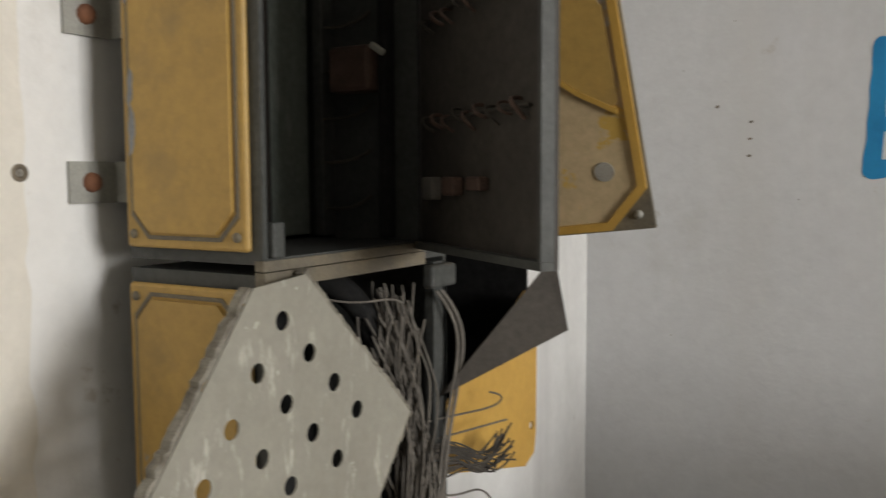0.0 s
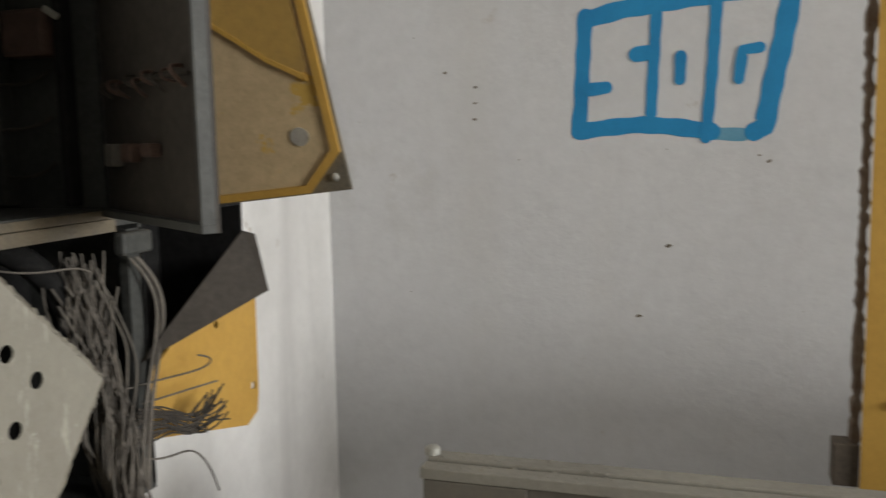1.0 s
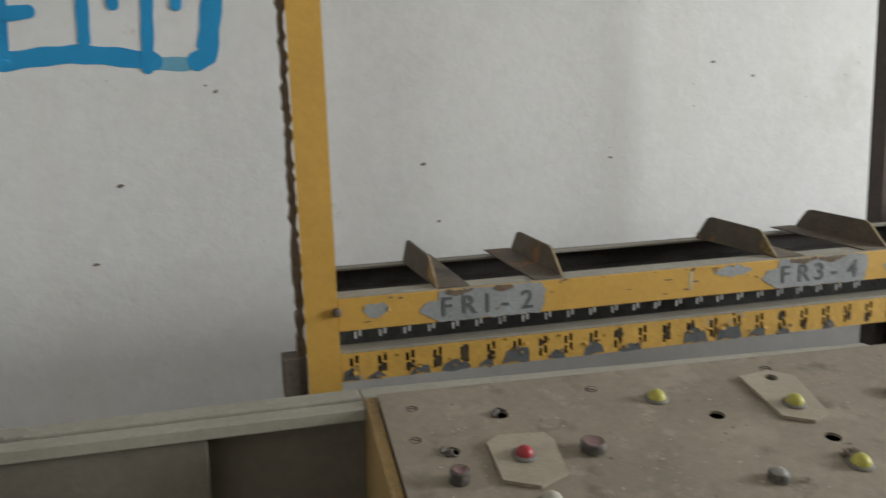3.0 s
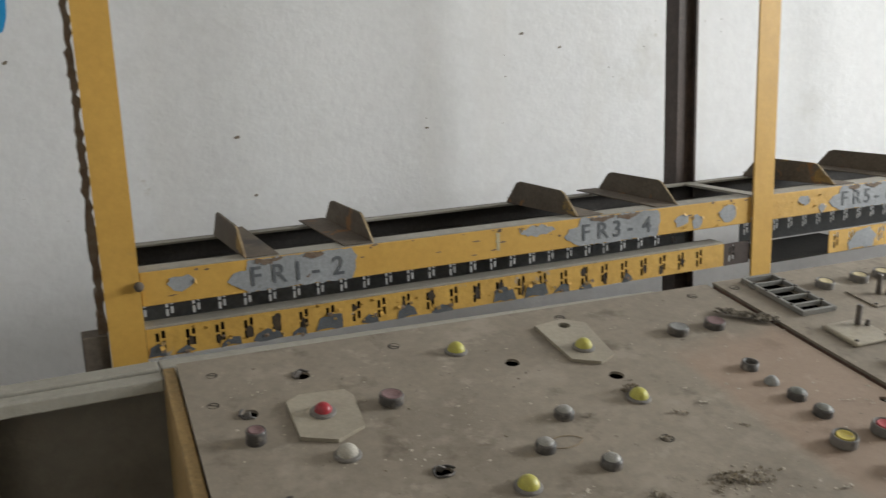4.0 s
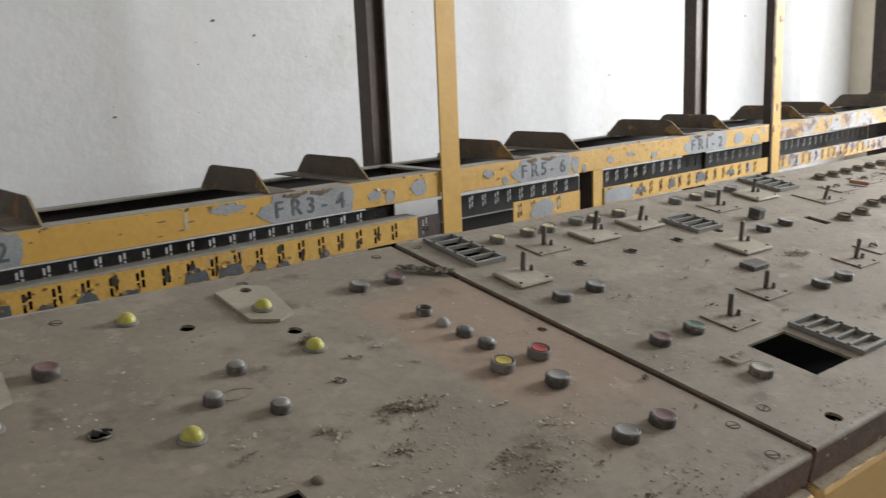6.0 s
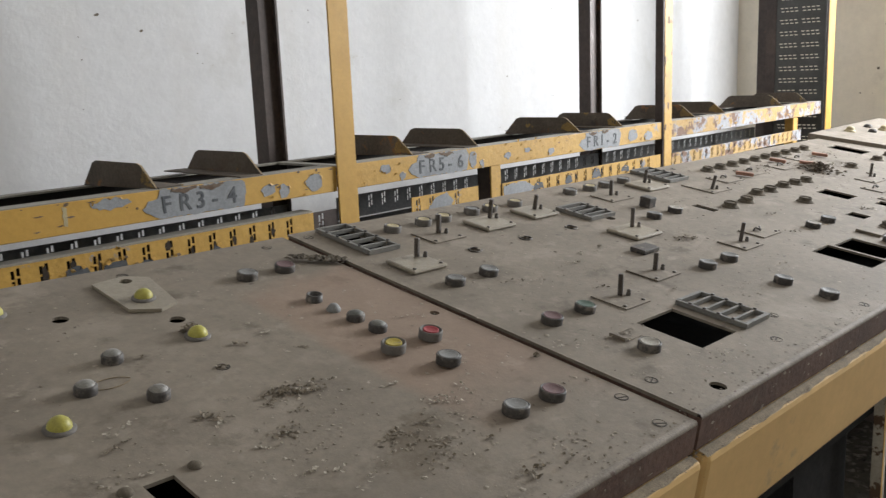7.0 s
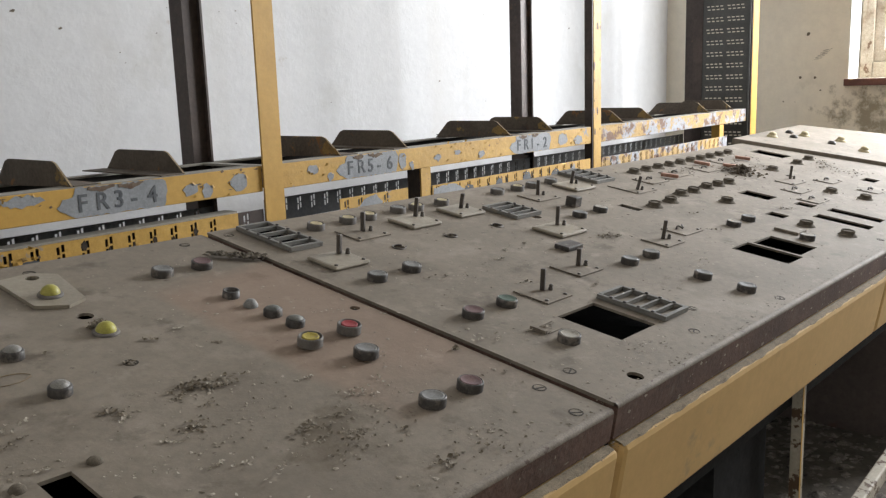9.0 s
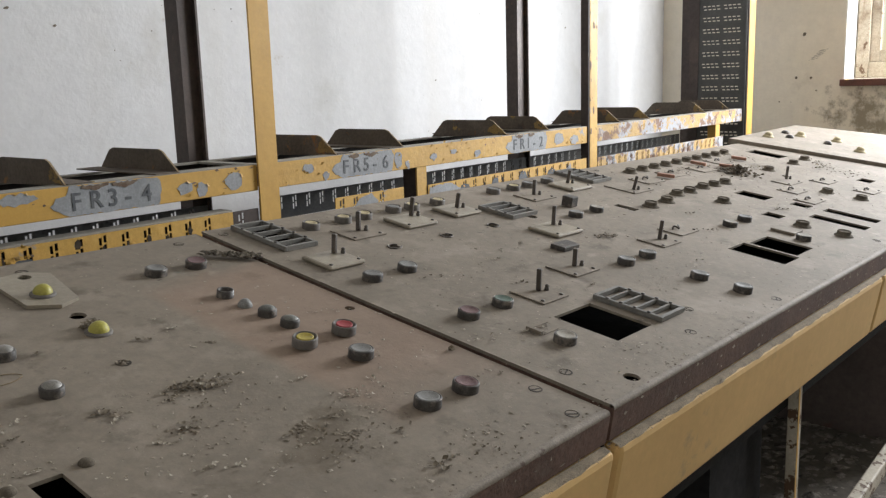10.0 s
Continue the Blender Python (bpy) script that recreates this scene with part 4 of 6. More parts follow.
upright(sec3, "side_panel", B(2.12, 2.135, -0.76, -0.10, 0.0, 0.72), UNDERPANEL, "dark side panel of the end section")
upright(sec3, "leg", B(2.5, 2.54, -0.82, -0.78, 0.0, 0.62), LEGPAINT, "desk leg")
upright(sec3, "leg", B(3.0, 3.04, -0.30, -0.26, 0.0, 0.72), LEGPAINT, "desk leg")

# --- buttons, lamps, switches ---
def collar_mesh(name, r, h, material, open_=True, flare=0.0):
    p = [(r + flare, 0), (r + flare * 0.3, h * 0.35), (r, h * 0.38), (r, h - 0.0016), (r - 0.0006, h - 0.0004), (r - 0.0012, h), (r - 0.0019, h), (r - 0.0022, h - 0.004), (0, h - 0.004)] if open_ else [(r, 0), (r, h), (0, h)]
    return mesh_of(name, lathe(bmesh.new(), p, 22), material)


def cap_mesh(r, h0, h1, material):
    me = mesh_of("cap", lathe(bmesh.new(), [(r, h0), (r, h1 - 0.0006), (r - 0.0005, h1), (r - 0.0012, h1), (r - 0.0030, h1 - 0.0007), (r * 0.45, h1 - 0.0013), (0, h1 - 0.0015)], 22), material)
    return me


def dome_mesh(name, r, h0, material, rise=0.95):
    return mesh_of(name, lathe(bmesh.new(), [(r * math.cos(a), h0 + r * rise * math.sin(a)) for a in (0, 0.35, 0.7, 1.05, 1.35)] + [(0, h0 + r * rise)], 18), material)


COL_BIG = collar_mesh("push_button", 0.0150, 0.0110, COLLAR)
COL_GREY = collar_mesh("push_button", 0.0152, 0.0114, COLLARGREY)
DUSTCOLLAR = mat("dust_caked_collar", (0.165, 0.142, 0.112), (0.090, 0.077, 0.061), 50.0, 0.95, fine=0.35, spec=0.15)
COL_FAR = collar_mesh("push_button", 0.0140, 0.0115, DUSTCOLLAR, flare=0.006)
COL_TALL = collar_mesh("push_button", 0.0115, 0.0155, COLLAR)
COL_RING = mesh_of("lamp_socket", lathe(bmesh.new(), [(0.0115, 0), (0.0110, 0.010), (0.0085, 0.010), (0.0080, 0.002), (0, 0.002)], 20), COLLAR)
COL_LAMP = mesh_of("indicator_lamp", lathe(bmesh.new(), [(0.0155, 0), (0.0155, 0.002), (0.0140, 0.0035), (0, 0.0035)], 20), COLLARGREY)
COL_SMALL = mesh_of("indicator_lamp", lathe(bmesh.new(), [(0.0120, 0), (0.0120, 0.008), (0.0105, 0.010), (0, 0.010)], 18), COLLAR)
CAPS = {m_.name: cap_mesh(0.0125, 0.005, 0.0113, m_) for m_ in (CAPYELLOW, CAPRED, CAPPURPLE, CAPGREY, CAPGREEN, CAPWHITE)}
CAPS_SMALL = {m_.name: cap_mesh(0.0102, 0.005, 0.0113, m_) for m_ in (CAPYELLOW, CAPRED, CAPCREAM, CAPGREY)}
CAPFAR = mesh_of("cap", lathe(bmesh.new(), [(0.0098, 0.005), (0.0098, 0.0092), (0.009, 0.0096), (0, 0.0092)], 16), DUSTCOLLAR)
CAPTALL = {m_.name: cap_mesh(0.0090, 0.010, 0.0160, m_) for m_ in (CAPPURPLE, CAPGREY)}
DOMES = {m_.name: dome_mesh("lamp_dome", 0.0118, 0.003, m_) for m_ in (CAPDOME, CAPWHITE)}
DOMES["small_red"] = dome_mesh("lamp_dome", 0.0105, 0.003, mat("deep_red_lamp", (0.33, 0.022, 0.032), (0.24, 0.02, 0.028), 40.0, 0.35, fine=0.2))
DOMES["small_grey"] = dome_mesh("lamp_dome", 0.0098, 0.0085, mat("dull_metal_dome", (0.30, 0.29, 0.27), (0.19, 0.185, 0.17), 50.0, 0.45, fine=0.3, grime=((0.12, 0.11, 0.095), 0.56, 120.0)), 0.62)
DOMES["small_dull"] = dome_mesh("lamp_dome", 0.0096, 0.0085, mat("dusty_grey_dome", (0.20, 0.20, 0.18), (0.10, 0.105, 0.095), 60.0, 0.5, fine=0.35), 0.50)
brng = random.Random(11)


def button(sec, u, v, collar, cap=None, h=0.0, label="", name=None):
    if collar in (COL_BIG, COL_GREY):
        u, v = (u + 0.002, v + 0.004) if sec is sec1 else (u + 0.005, v + 0.005)
    ob = part(name or collar.name.split(".")[0], collar, None, sec, label, at=pose(u, v, h, brng.uniform(-2, 2), brng.uniform(-2, 2), brng.uniform(0, 360)))
    if cap:
        part(cap.name.split(".")[0], cap, None, ob)
    return ob


for u, v in ((-0.488, -0.081), (-0.323, -0.135), (-0.323, -0.267), (-0.536, -0.382)):
    button(sec1, u, v, COL_LAMP, DOMES[CAPDOME.name], H1 + (0.005 if u == -0.323 and v > -0.2 else 0), "yellow domed indicator lamp")
button(sec1, -0.698, -0.179, COL_LAMP, DOMES["small_red"], H1 + 0.005, "red domed indicator lamp")
button(sec1, -0.616, -0.182, COL_BIG, CAPS[CAPPURPLE.name], H1 + 0.002, "faded maroon push button")
button(sec1, -0.781, -0.206, COL_TALL, CAPTALL[CAPPURPLE.name], H1, "small dark push button")
button(sec1, -0.694, -0.265, COL_LAMP, DOMES[CAPWHITE.name], H1, "white domed indicator lamp")
for u, v in ((-0.432, -0.274), (-0.486, -0.327), (-0.433, -0.378)):
    button(sec1, u, v, COL_SMALL, DOMES["small_grey"], H1, "grey domed indicator lamp")
button(sec1, -0.166, -0.135, COL_BIG, CAPS[CAPGREY.name], H1, "black push button")
button(sec1, -0.102, -0.135, COL_BIG, CAPS[CAPPURPLE.name], H1, "faded maroon push button")
button(sec1, -0.137, -0.25, COL_RING, None, H1, "empty lamp socket")
button(sec1, -0.137, -0.292, mesh_of("indicator_lamp", lathe(bmesh.new(), [(0.0095, 0), (0.0095, 0.003), (0.0070, 0.007), (0.0045, 0.0095), (0, 0.0105)], 16), CAPGREY), None, H1, "small grey lamp")
button(sec1, -0.133, -0.332, COL_SMALL, DOMES["small_dull"], H1, "grey domed indicator lamp")
button(sec1, -0.132, -0.374, COL_SMALL, DOMES["small_dull"], H1, "dark green domed lamp")
button(sec1, -0.161, -0.437, COL_GREY, CAPS_SMALL[CAPYELLOW.name], H1 + 0.002, "yellow push button in a grey collar")
button(sec1, -0.097, -0.435, COL_GREY, CAPS_SMALL[CAPRED.name], H1 + 0.002, "red push button in a grey collar")
button(sec1, -0.131, -0.500, COL_BIG, CAPS[CAPGREY.name], H1 + 0.002, "grey push button")
button(sec1, -0.158, -0.627, COL_BIG, CAPS[CAPGREY.name], H1, "grey push button")
button(sec1, -0.097, -0.628, COL_BIG, CAPS[CAPPURPLE.name], H1, "faded maroon push button")
PLUG = mesh_of("blanking_plug", lathe(bmesh.new(), [(0.0072, 0), (0.0070, 0.0016), (0.0055, 0.0034), (0.0030, 0.0045), (0, 0.0047)], 16), DUSTCOLLAR)
for u, v in ((-0.470, -0.512), (-0.537, -0.514), (-0.474, -0.589)):
    button(sec1, u, v, PLUG, None, H1, "small taupe blanking plug")

for i, (u, v) in enumerate(((0.161, -0.078), (0.238, -0.075), (0.29, -0.074), (0.373, -0.068), (0.421, -0.071), (0.497, -0.07), (0.687, -0.065), (0.76, -0.065), (0.818, -0.064), (0.9, -0.06))):
    yel = i in (0, 1, 2, 4, 5, 7)
    button(sec2, u, v, COL_GREY, CAPS_SMALL[CAPCREAM.name if yel else CAPGREY.name], 0, "dusty yellow push button" if yel else "dusty pale push button")
for i in range(10):
    button(sec2, 1.243 + i * 0.0701, -0.088 + i * 0.0018, COL_FAR, CAPFAR, 0, "dark flared push button")
for u, v, c, l_ in ((0.064, -0.322, CAPGREY, "grey"), (0.139, -0.32, CAPGREY, "grey"), (0.067, -0.498, CAPPURPLE, "faded maroon"), (0.142, -0.498, CAPGREEN, "dull green"), (0.104, -0.626, CAPWHITE, "dusty pale"),
                    (0.488, -0.499, CAPGREY, "grey"), (0.562, -0.5, CAPGREY, "grey"), (0.529, -0.612, CAPGREY, "grey"), (0.53, -0.686, CAPGREY, "grey"), (0.687, -0.274, CAPGREY, "grey"), (0.77, -0.272, CAPWHITE, "dusty pale"),
                    (0.941, -0.49, CAPWHITE, "dusty pale"), (1.021, -0.489, CAPGREY, "grey"), (0.983, -0.628, CAPWHITE, "dusty pale")):
    button(sec2, u, v, COL_BIG, CAPS[c.name], 0, l_ + " push button in a black collar")
for u, v in ((0.938, -0.307), (1.021, -0.304), (1.12, -0.281), (1.185, -0.282), (1.27, -0.277), (1.332, -0.279), (1.395, -0.281), (1.16, -0.378), (1.739, -0.267), (1.583, -0.482), (1.593, -0.565), (1.112, -0.578),
             (1.117, -0.663), (1.953, -0.263), (2.084, -0.253)):
    button(sec2, u, v, COL_FAR, CAPFAR, 0, "dark flared push button")
part("square_button", B(0.745, 0.770, -0.224, -0.199, 0.0005, 0.022, bev=0.002), COLLAR, sec2, "square black push button")
for u, v, pale in ((2.38, -0.02, True), (2.58, -0.01, False), (2.47, -0.065, False), (2.57, -0.07, True), (2.49, -0.195, False), (2.61, -0.19, True), (2.44, -0.32, True)):
    skirt = lathe(bmesh.new(), [(0.0205, 0), (0.0195, 0.003), (0.0150, 0.008), (0, 0.009)] if pale else [(0.0145, 0), (0.0140, 0.006), (0.0125, 0.008), (0, 0.008)], 18)
    dome = lathe(bmesh.new(), [(0.0140, 0.0075), (0.0130, 0.013), (0.009, 0.0175), (0, 0.019)] if pale else [(0.0105, 0.0075), (0.0100, 0.010), (0.0085, 0.011), (0, 0.0105)], 16)
    button(sec3, u, v, mesh_of("indicator_lamp", skirt, CAPCREAM if pale else COLLAR), mesh_of("lamp_dome", dome, CAPCREAM if pale else COLLAR), H3, "cream domed lamp on the end panel" if pale else "black round button on the end panel")

# remains of sockets in some empty holes
for u, v, a0, span in ((-0.698, -0.077, 0.6, 3.6), (-0.777, -0.147, 2.2, 3.0), (-0.608, -0.328, 0.0, 6.1), (-0.773, -0.328, 1.0, 2.6)):
    rim_ = [(u + 0.0118 * math.cos(a0 + span * k_ / 9), v + 0.0112 * math.sin(a0 + span * k_ / 9), H1 + 0.0012 + 0.0022 * math.sin(k_ * 1.9 + u * 40)) for k_ in range(10)]
    part("broken_socket", tubes([rim_], 0.0016, 1), COLLAR, sec1, "torn rim of a missing lamp")
    part("socket_shard", turned(B(-0.005, 0.005, -0.001, 0.001, -0.004, 0.005, bev=0.0006), pose(u + 0.006 * math.cos(a0 + 2), v + 0.006 * math.sin(a0 + 2), H1 + 0.001, 20, 30, a0 * 60)), COLLARGREY, sec1)

for u, v, a0 in ((0.215, -0.222, 0.4), (0.345, -0.223, 2.0), (0.477, -0.224, 4.0)):
    rim_ = [(u + 0.0118 * math.cos(a0 + 5.2 * k_ / 9), v + 0.0115 * math.sin(a0 + 5.2 * k_ / 9), 0.0008 + 0.0012 * math.sin(k_ * 2.3 + u * 30)) for k_ in range(10)]
    part("broken_socket", tubes([rim_], 0.0014, 1), SPINDLE, sec2, "torn rim of a missing lamp")
for bx in ((0.100, 0.106, -0.590, -0.566), (0.1065, 0.148, -0.5695, -0.566), (0.1065, 0.140, -0.592, -0.590)):
    part("label_holder", B(bx[0], bx[1], bx[2], bx[3], 0.0003, 0.0052 if bx[0] == 0.100 else 0.0014, bev=0.0005), DESK, sec2, "bent remains of a label holder")

# name plates under the lamps
plA = [(-0.733, -0.142), (-0.715, -0.130), (-0.660, -0.135), (-0.653, -0.152), (-0.660, -0.220), (-0.696, -0.239), (-0.735, -0.220)]
plB = [(-0.354, -0.053), (-0.306, -0.045), (-0.279, -0.066), (-0.292, -0.164), (-0.320, -0.177), (-0.354, -0.158)]
part("lamp_plate", sheet(plA, [], H1 + 0.0005, H1 + 0.005), CREAM, sec1, "cream six-sided plate under the red lamp")
part("lamp_plate", sheet(plB, [circle(-0.313, -0.065, 0.009)], H1 + 0.0005, H1 + 0.005), CREAM, sec1, "cream angular plate under the yellow lamp")

# rotary switches: plate with a bare spindle
SW = ((0.076, -0.227, 0.072, 0.066, True, 0.091, -0.212), (0.218, -0.134, 0.075, 0.062, False, 0.224, -0.128), (0.350, -0.133, 0.078, 0.066, True, 0.367, -0.118), (0.490, -0.125, 0.076, 0.066, True, 0.497, -0.119),
      (0.756, -0.125, 0.080, 0.060, False, 0.762, -0.118), (0.557, -0.310, 0.086, 0.070, True, 0.569, -0.297), (0.385, -0.457, 0.070, 0.060, False, 0.395, -0.454), (0.231, -0.497, 0.064, 0.062, False, 0.240, -0.490),
      (0.684, -0.458, 0.068, 0.058, False, 0.692, -0.454), (0.922, -0.108, 0.086, 0.070, True, 0.925, -0.098), (1.06, -0.185, 0.09, 0.085, False, 1.048, -0.204), (1.61, -0.366, 0.09, 0.055, False, 1.641, -0.353))
for i, (u, v, w, d, thick, su, sv) in enumerate(SW):
    th = 0.0072 if thick else 0.0025
    pl = part("switch_plate", B(u - w / 2, u + w / 2, v - d / 2, v + d / 2, 0.0005, th, bev=0.0035 if thick else 0.0008), CREAM if thick else DESK, sec2, "thick cream switch plate" if thick else "thin taupe switch plate")
    sp = B(-0.0035, 0.0035, -0.0035, 0.0035, th + 0.0003, th + 0.030 + 0.003 * (i % 3), bev=0.001)
    part("spindle", sp, SPINDLE, pl, at=pose(su, sv, 0, brng.uniform(-6, 6), brng.uniform(-6, 6), 20))
    part("nut", lathe(bmesh.new(), [(0.0036, th), (0.0036, th + 0.004), (0.0026, th + 0.005), (0.0034, th + 0.007), (0.002, th + 0.009), (0, th + 0.0092)], 8, (su + 0.012, sv - 0.006, 0)), SPINDLE, pl)
    part("screw", lathe(bmesh.new(), [(0.003, th), (0.003, th + 0.0015), (0, th + 0.002)], 8, (u + w / 2 - 0.008, v - d / 2 + 0.008, 0)), SPINDLE, pl)
    part("screw", lathe(bmesh.new(), [(0.003, th), (0.003, th + 0.0015), (0, th + 0.002)], 8, (u - w / 2 + 0.008, v - d / 2 + 0.008, 0)), SPINDLE, pl)

# bare plates whose switches are gone
for u, v, w, d in ((0.80, -0.44, 0.075, 0.055), (1.20, -0.16, 0.09, 0.06), (1.36, -0.15, 0.09, 0.06), (1.52, -0.16, 0.09, 0.06), (1.70, -0.13, 0.09, 0.06), (1.50, -0.42, 0.08, 0.055), (1.42, -0.49, 0.08, 0.055), (1.75, -0.42, 0.08, 0.055), (1.74, -0.54, 0.08, 0.055)):
    pl = part("switch_plate", B(u - w / 2, u + w / 2, v - d / 2, v + d / 2, 0.0005, 0.0025, bev=0.0008), DESK, sec2, "thin taupe plate with its switch gone")
    for dx, hk in ((-0.014, 1.0), (0.012, -1.0)):
        bend = [(u + dx, v + 0.006, 0.002), (u + dx + 0.001, v + 0.006, 0.006 + brng.uniform(0, 0.003)), (u + dx + 0.004 * hk, v + 0.007, 0.0095), (u + dx + 0.009 * hk, v + 0.003, 0.0085), (u + dx + 0.013 * hk, v - 0.002, 0.0050 + brng.uniform(-0.001, 0.002))]
        part("bent_terminal", tubes([bend], 0.0018, 1), SPINDLE, pl, "bent bare terminal")
    part("screw", lathe(bmesh.new(), [(0.003, 0.0025), (0.003, 0.004), (0, 0.0045)], 8, (u + w / 2 - 0.008, v - d / 2 + 0.008, 0)), SPINDLE, pl)
    part("screw", lathe(bmesh.new(), [(0.003, 0.0025), (0.003, 0.004), (0, 0.0045)], 8, (u - w / 2 + 0.008, v + d / 2 - 0.008, 0)), SPINDLE, pl)
for u, v, a in ((1.28, -0.17, 10), (1.56, -0.13, -8), (1.62, -0.19, 14), (1.80, -0.15, 4)):
    part("switch_handle", B(-0.022, 0.022, -0.006, 0.006, 0.003, 0.012, bev=0.002), REDTAG, sec2, "dull red switch handle", at=pose(u, v, 0, 0, 0, a - 70))
solid("loose_fitting", B(0.452, 0.500, -0.398, -0.368, 0.0002, 0.0085, bev=0.0015), COLLAR, "small grey rectangular fitting lying on the desk", "fitting").matrix_basis = D
solid("loose_tag", B(1.00, 1.05, -0.60, -0.55, 0.0002, 0.006, bev=0.001), DESK, "thin dusty loose tag lying on the desk", "tag").matrix_basis = D
ring = [[(-0.458 + 0.022 * math.cos(a * 0.6), -0.322 + 0.012 * math.sin(a * 0.6), H1 + 0.0008) for a in range(11)]]
solid("wire_loop", tubes(ring, 0.00045, 1), RUSTYEDGE, "thin bent dusty wire loop lying on the desk", "wire").matrix_basis = D
clump = random.Random(14)
solid("dirt_clump", crumb_mesh([(-0.3235 + 0.010 * clump.gauss(0, 0.6), -0.2475 + 0.005 * clump.gauss(0, 0.6), H1 + 0.007 * clump.random(), clump.uniform(0.0015, 0.004)) for _ in range(60)], 15, 0.9), CRUMBDARK, "small dark clump of dirt heaped behind a yellow lamp", "debris", kind="stuff").matrix_basis = D


def vent(sec, u0, u1, v0, v1, n_bars, tilt=0.0):
    """A slatted grille: frame with cross bars."""
    f_ = bmesh.new()
    t_ = 0.006
    box(f_, u0, u0 + t_, v0, v1, 0.0006, 0.008, bev=0.001)
    box(f_, u1 - t_, u1, v0, v1, 0.0006, 0.008, bev=0.001)
    box(f_, u0 + t_, u1 - t_, v0, v0 + t_, 0.0006, 0.008)
    box(f_, u0 + t_, u1 - t_, v1 - t_, v1, 0.0006, 0.008)
    fr_ = part("vent", f_, VENTGREY, sec, "grey slatted vent grille")
    for i in range(1, n_bars):
        v = v0 + (v1 - v0) * i / n_bars
        part("slat", B(u0 + t_, u1 - t_, v - 0.0018, v + 0.0018, 0.001, 0.0075), VENTGREY, fr_)
        for u in (u0 + t_ / 2, u1 - t_ / 2):
            part("rivet", lathe(bmesh.new(), [(0.0028, 0.008), (0.0028, 0.0095), (0, 0.010)], 8, (u, v, 0)), COLLAR, fr_)


vent(sec2, 0.045, 0.111, -0.153, -0.014, 5)
vent(sec2, 0.549, 0.631, -0.218, -0.131, 4)
vent(sec2, 1.012, 1.098, -0.116, -0.002, 5)
vent(sec2, 0.284, 0.356, -0.667, -0.555, 5)

# flush screws in the panels: dark rim and slot
SCREWDARK = mat("dark_screw_rim", (0.03, 0.025, 0.02), (0.07, 0.06, 0.05), 200.0, 0.9, fine=0.3)
for sec, h, spots in ((sec1, H1, ((-0.804, -0.042), (-0.813, -0.115), (-0.562, -0.039), (-0.343, -0.354), (-0.301, -0.032), (-0.061, -0.029), (-0.029, -0.672), (-0.047, -0.732))),
                      (sec2, 0.0, ((0.289, -0.708), (0.031, -0.673), (0.374, -0.664), (0.02, -0.03), (0.55, -0.73), (1.15, -0.72), (1.17, -0.03)))):
    for u, v in spots:
        sc = sheet(circle(0, 0, 0.0082, 18), [circle(0.0006, 0.0009, 0.0068, 18)], 0.0001, 0.0004)
        box(sc, -0.0062, 0.0066, -0.0013, 0.0006, 0.0001, 0.0004)
        if int(u * 1000) % 3 == 0:
            turned(sc, Matrix.Diagonal((0.85, 0.85, 1, 1)))
        part("panel_screw", sc, SCREWDARK, sec, at=pose(u, v, h, 0, 0, u * 700))

# --- dust, crumbs and dead leaves lying on the panels ---
def scatter(name, material, label, spots_, h_, seed, m):
    ob = solid(name, crumb_mesh([(x, y, h_(x), s) for x, y, s in spots_], seed, 0.28), material, label, "debris", kind="stuff")
    ob.matrix_basis = m
    return ob


rng = random.Random(21)
hh = lambda u: (H1 if u < -0.001 else 0.0) + 0.0004
crust = []
spots = []
for _ in range(2000):
    spots.append((rng.uniform(-0.83, 2.1), rng.uniform(-0.745, -0.03), 0.0005 + 0.0034 * rng.random() ** 5))
for cu_, cv, r_, k in ((-0.321, -0.451, 0.05, 45), (-0.258, -0.614, 0.07, 80), (-0.35, -0.53, 0.08, 60), (-0.20, -0.56, 0.05, 70), (-0.41, -0.45, 0.02, 20), (-0.55, -0.5, 0.06, 50), (-0.62, -0.6, 0.08, 60), (-0.15, -0.70, 0.06, 50),
                       (0.45, -0.58, 0.05, 60), (0.62, -0.38, 0.03, 40), (1.9, -0.30, 0.10, 160), (1.75, -0.22, 0.06, 60), (0.3, -0.38, 0.05, 40), (0.42, -0.33, 0.04, 30)):
    for _ in range(k * 2):
        a, q = rng.uniform(0, 6.28), r_ * rng.random() ** 0.8
        crust.append((cu_ + q * math.cos(a), cv + q * 0.7 * math.sin(a), 0.0005 + 0.0030 * rng.random() ** 4))
for _ in range(900):
    spots.append((rng.uniform(0.02, 2.1), rng.uniform(-0.745, -0.03), 0.0005 + 0.0030 * rng.random() ** 4))
for _ in range(420):
    spots.append((rng.uniform(-0.83, 2.1), rng.uniform(-0.73, -0.03), 0.0008 + 0.0030 * rng.random() ** 3))
spots = [s for s in spots if not any(a < s[0] < b and c < s[1] < d for a, b, c, d in slots + [(-0.525, -0.488, -0.665, -0.509)])]
crust = [s for s in crust if not any(a < s[0] < b and c < s[1] < d for a, b, c, d in slots + [(-0.525, -0.488, -0.665, -0.509)])]
scatter("dirt_crust", mat("crusted_dirt", (0.35, 0.31, 0.25), (0.15, 0.125, 0.095), 90.0, 0.95, fine=0.4), "dry crusted dirt in patches on the desk", crust, hh, 41, D)
scatter("plaster_crumbs", CRUMB, "pale plaster crumbs and grit lying over the desk", spots, hh, 1, D)
spots = []
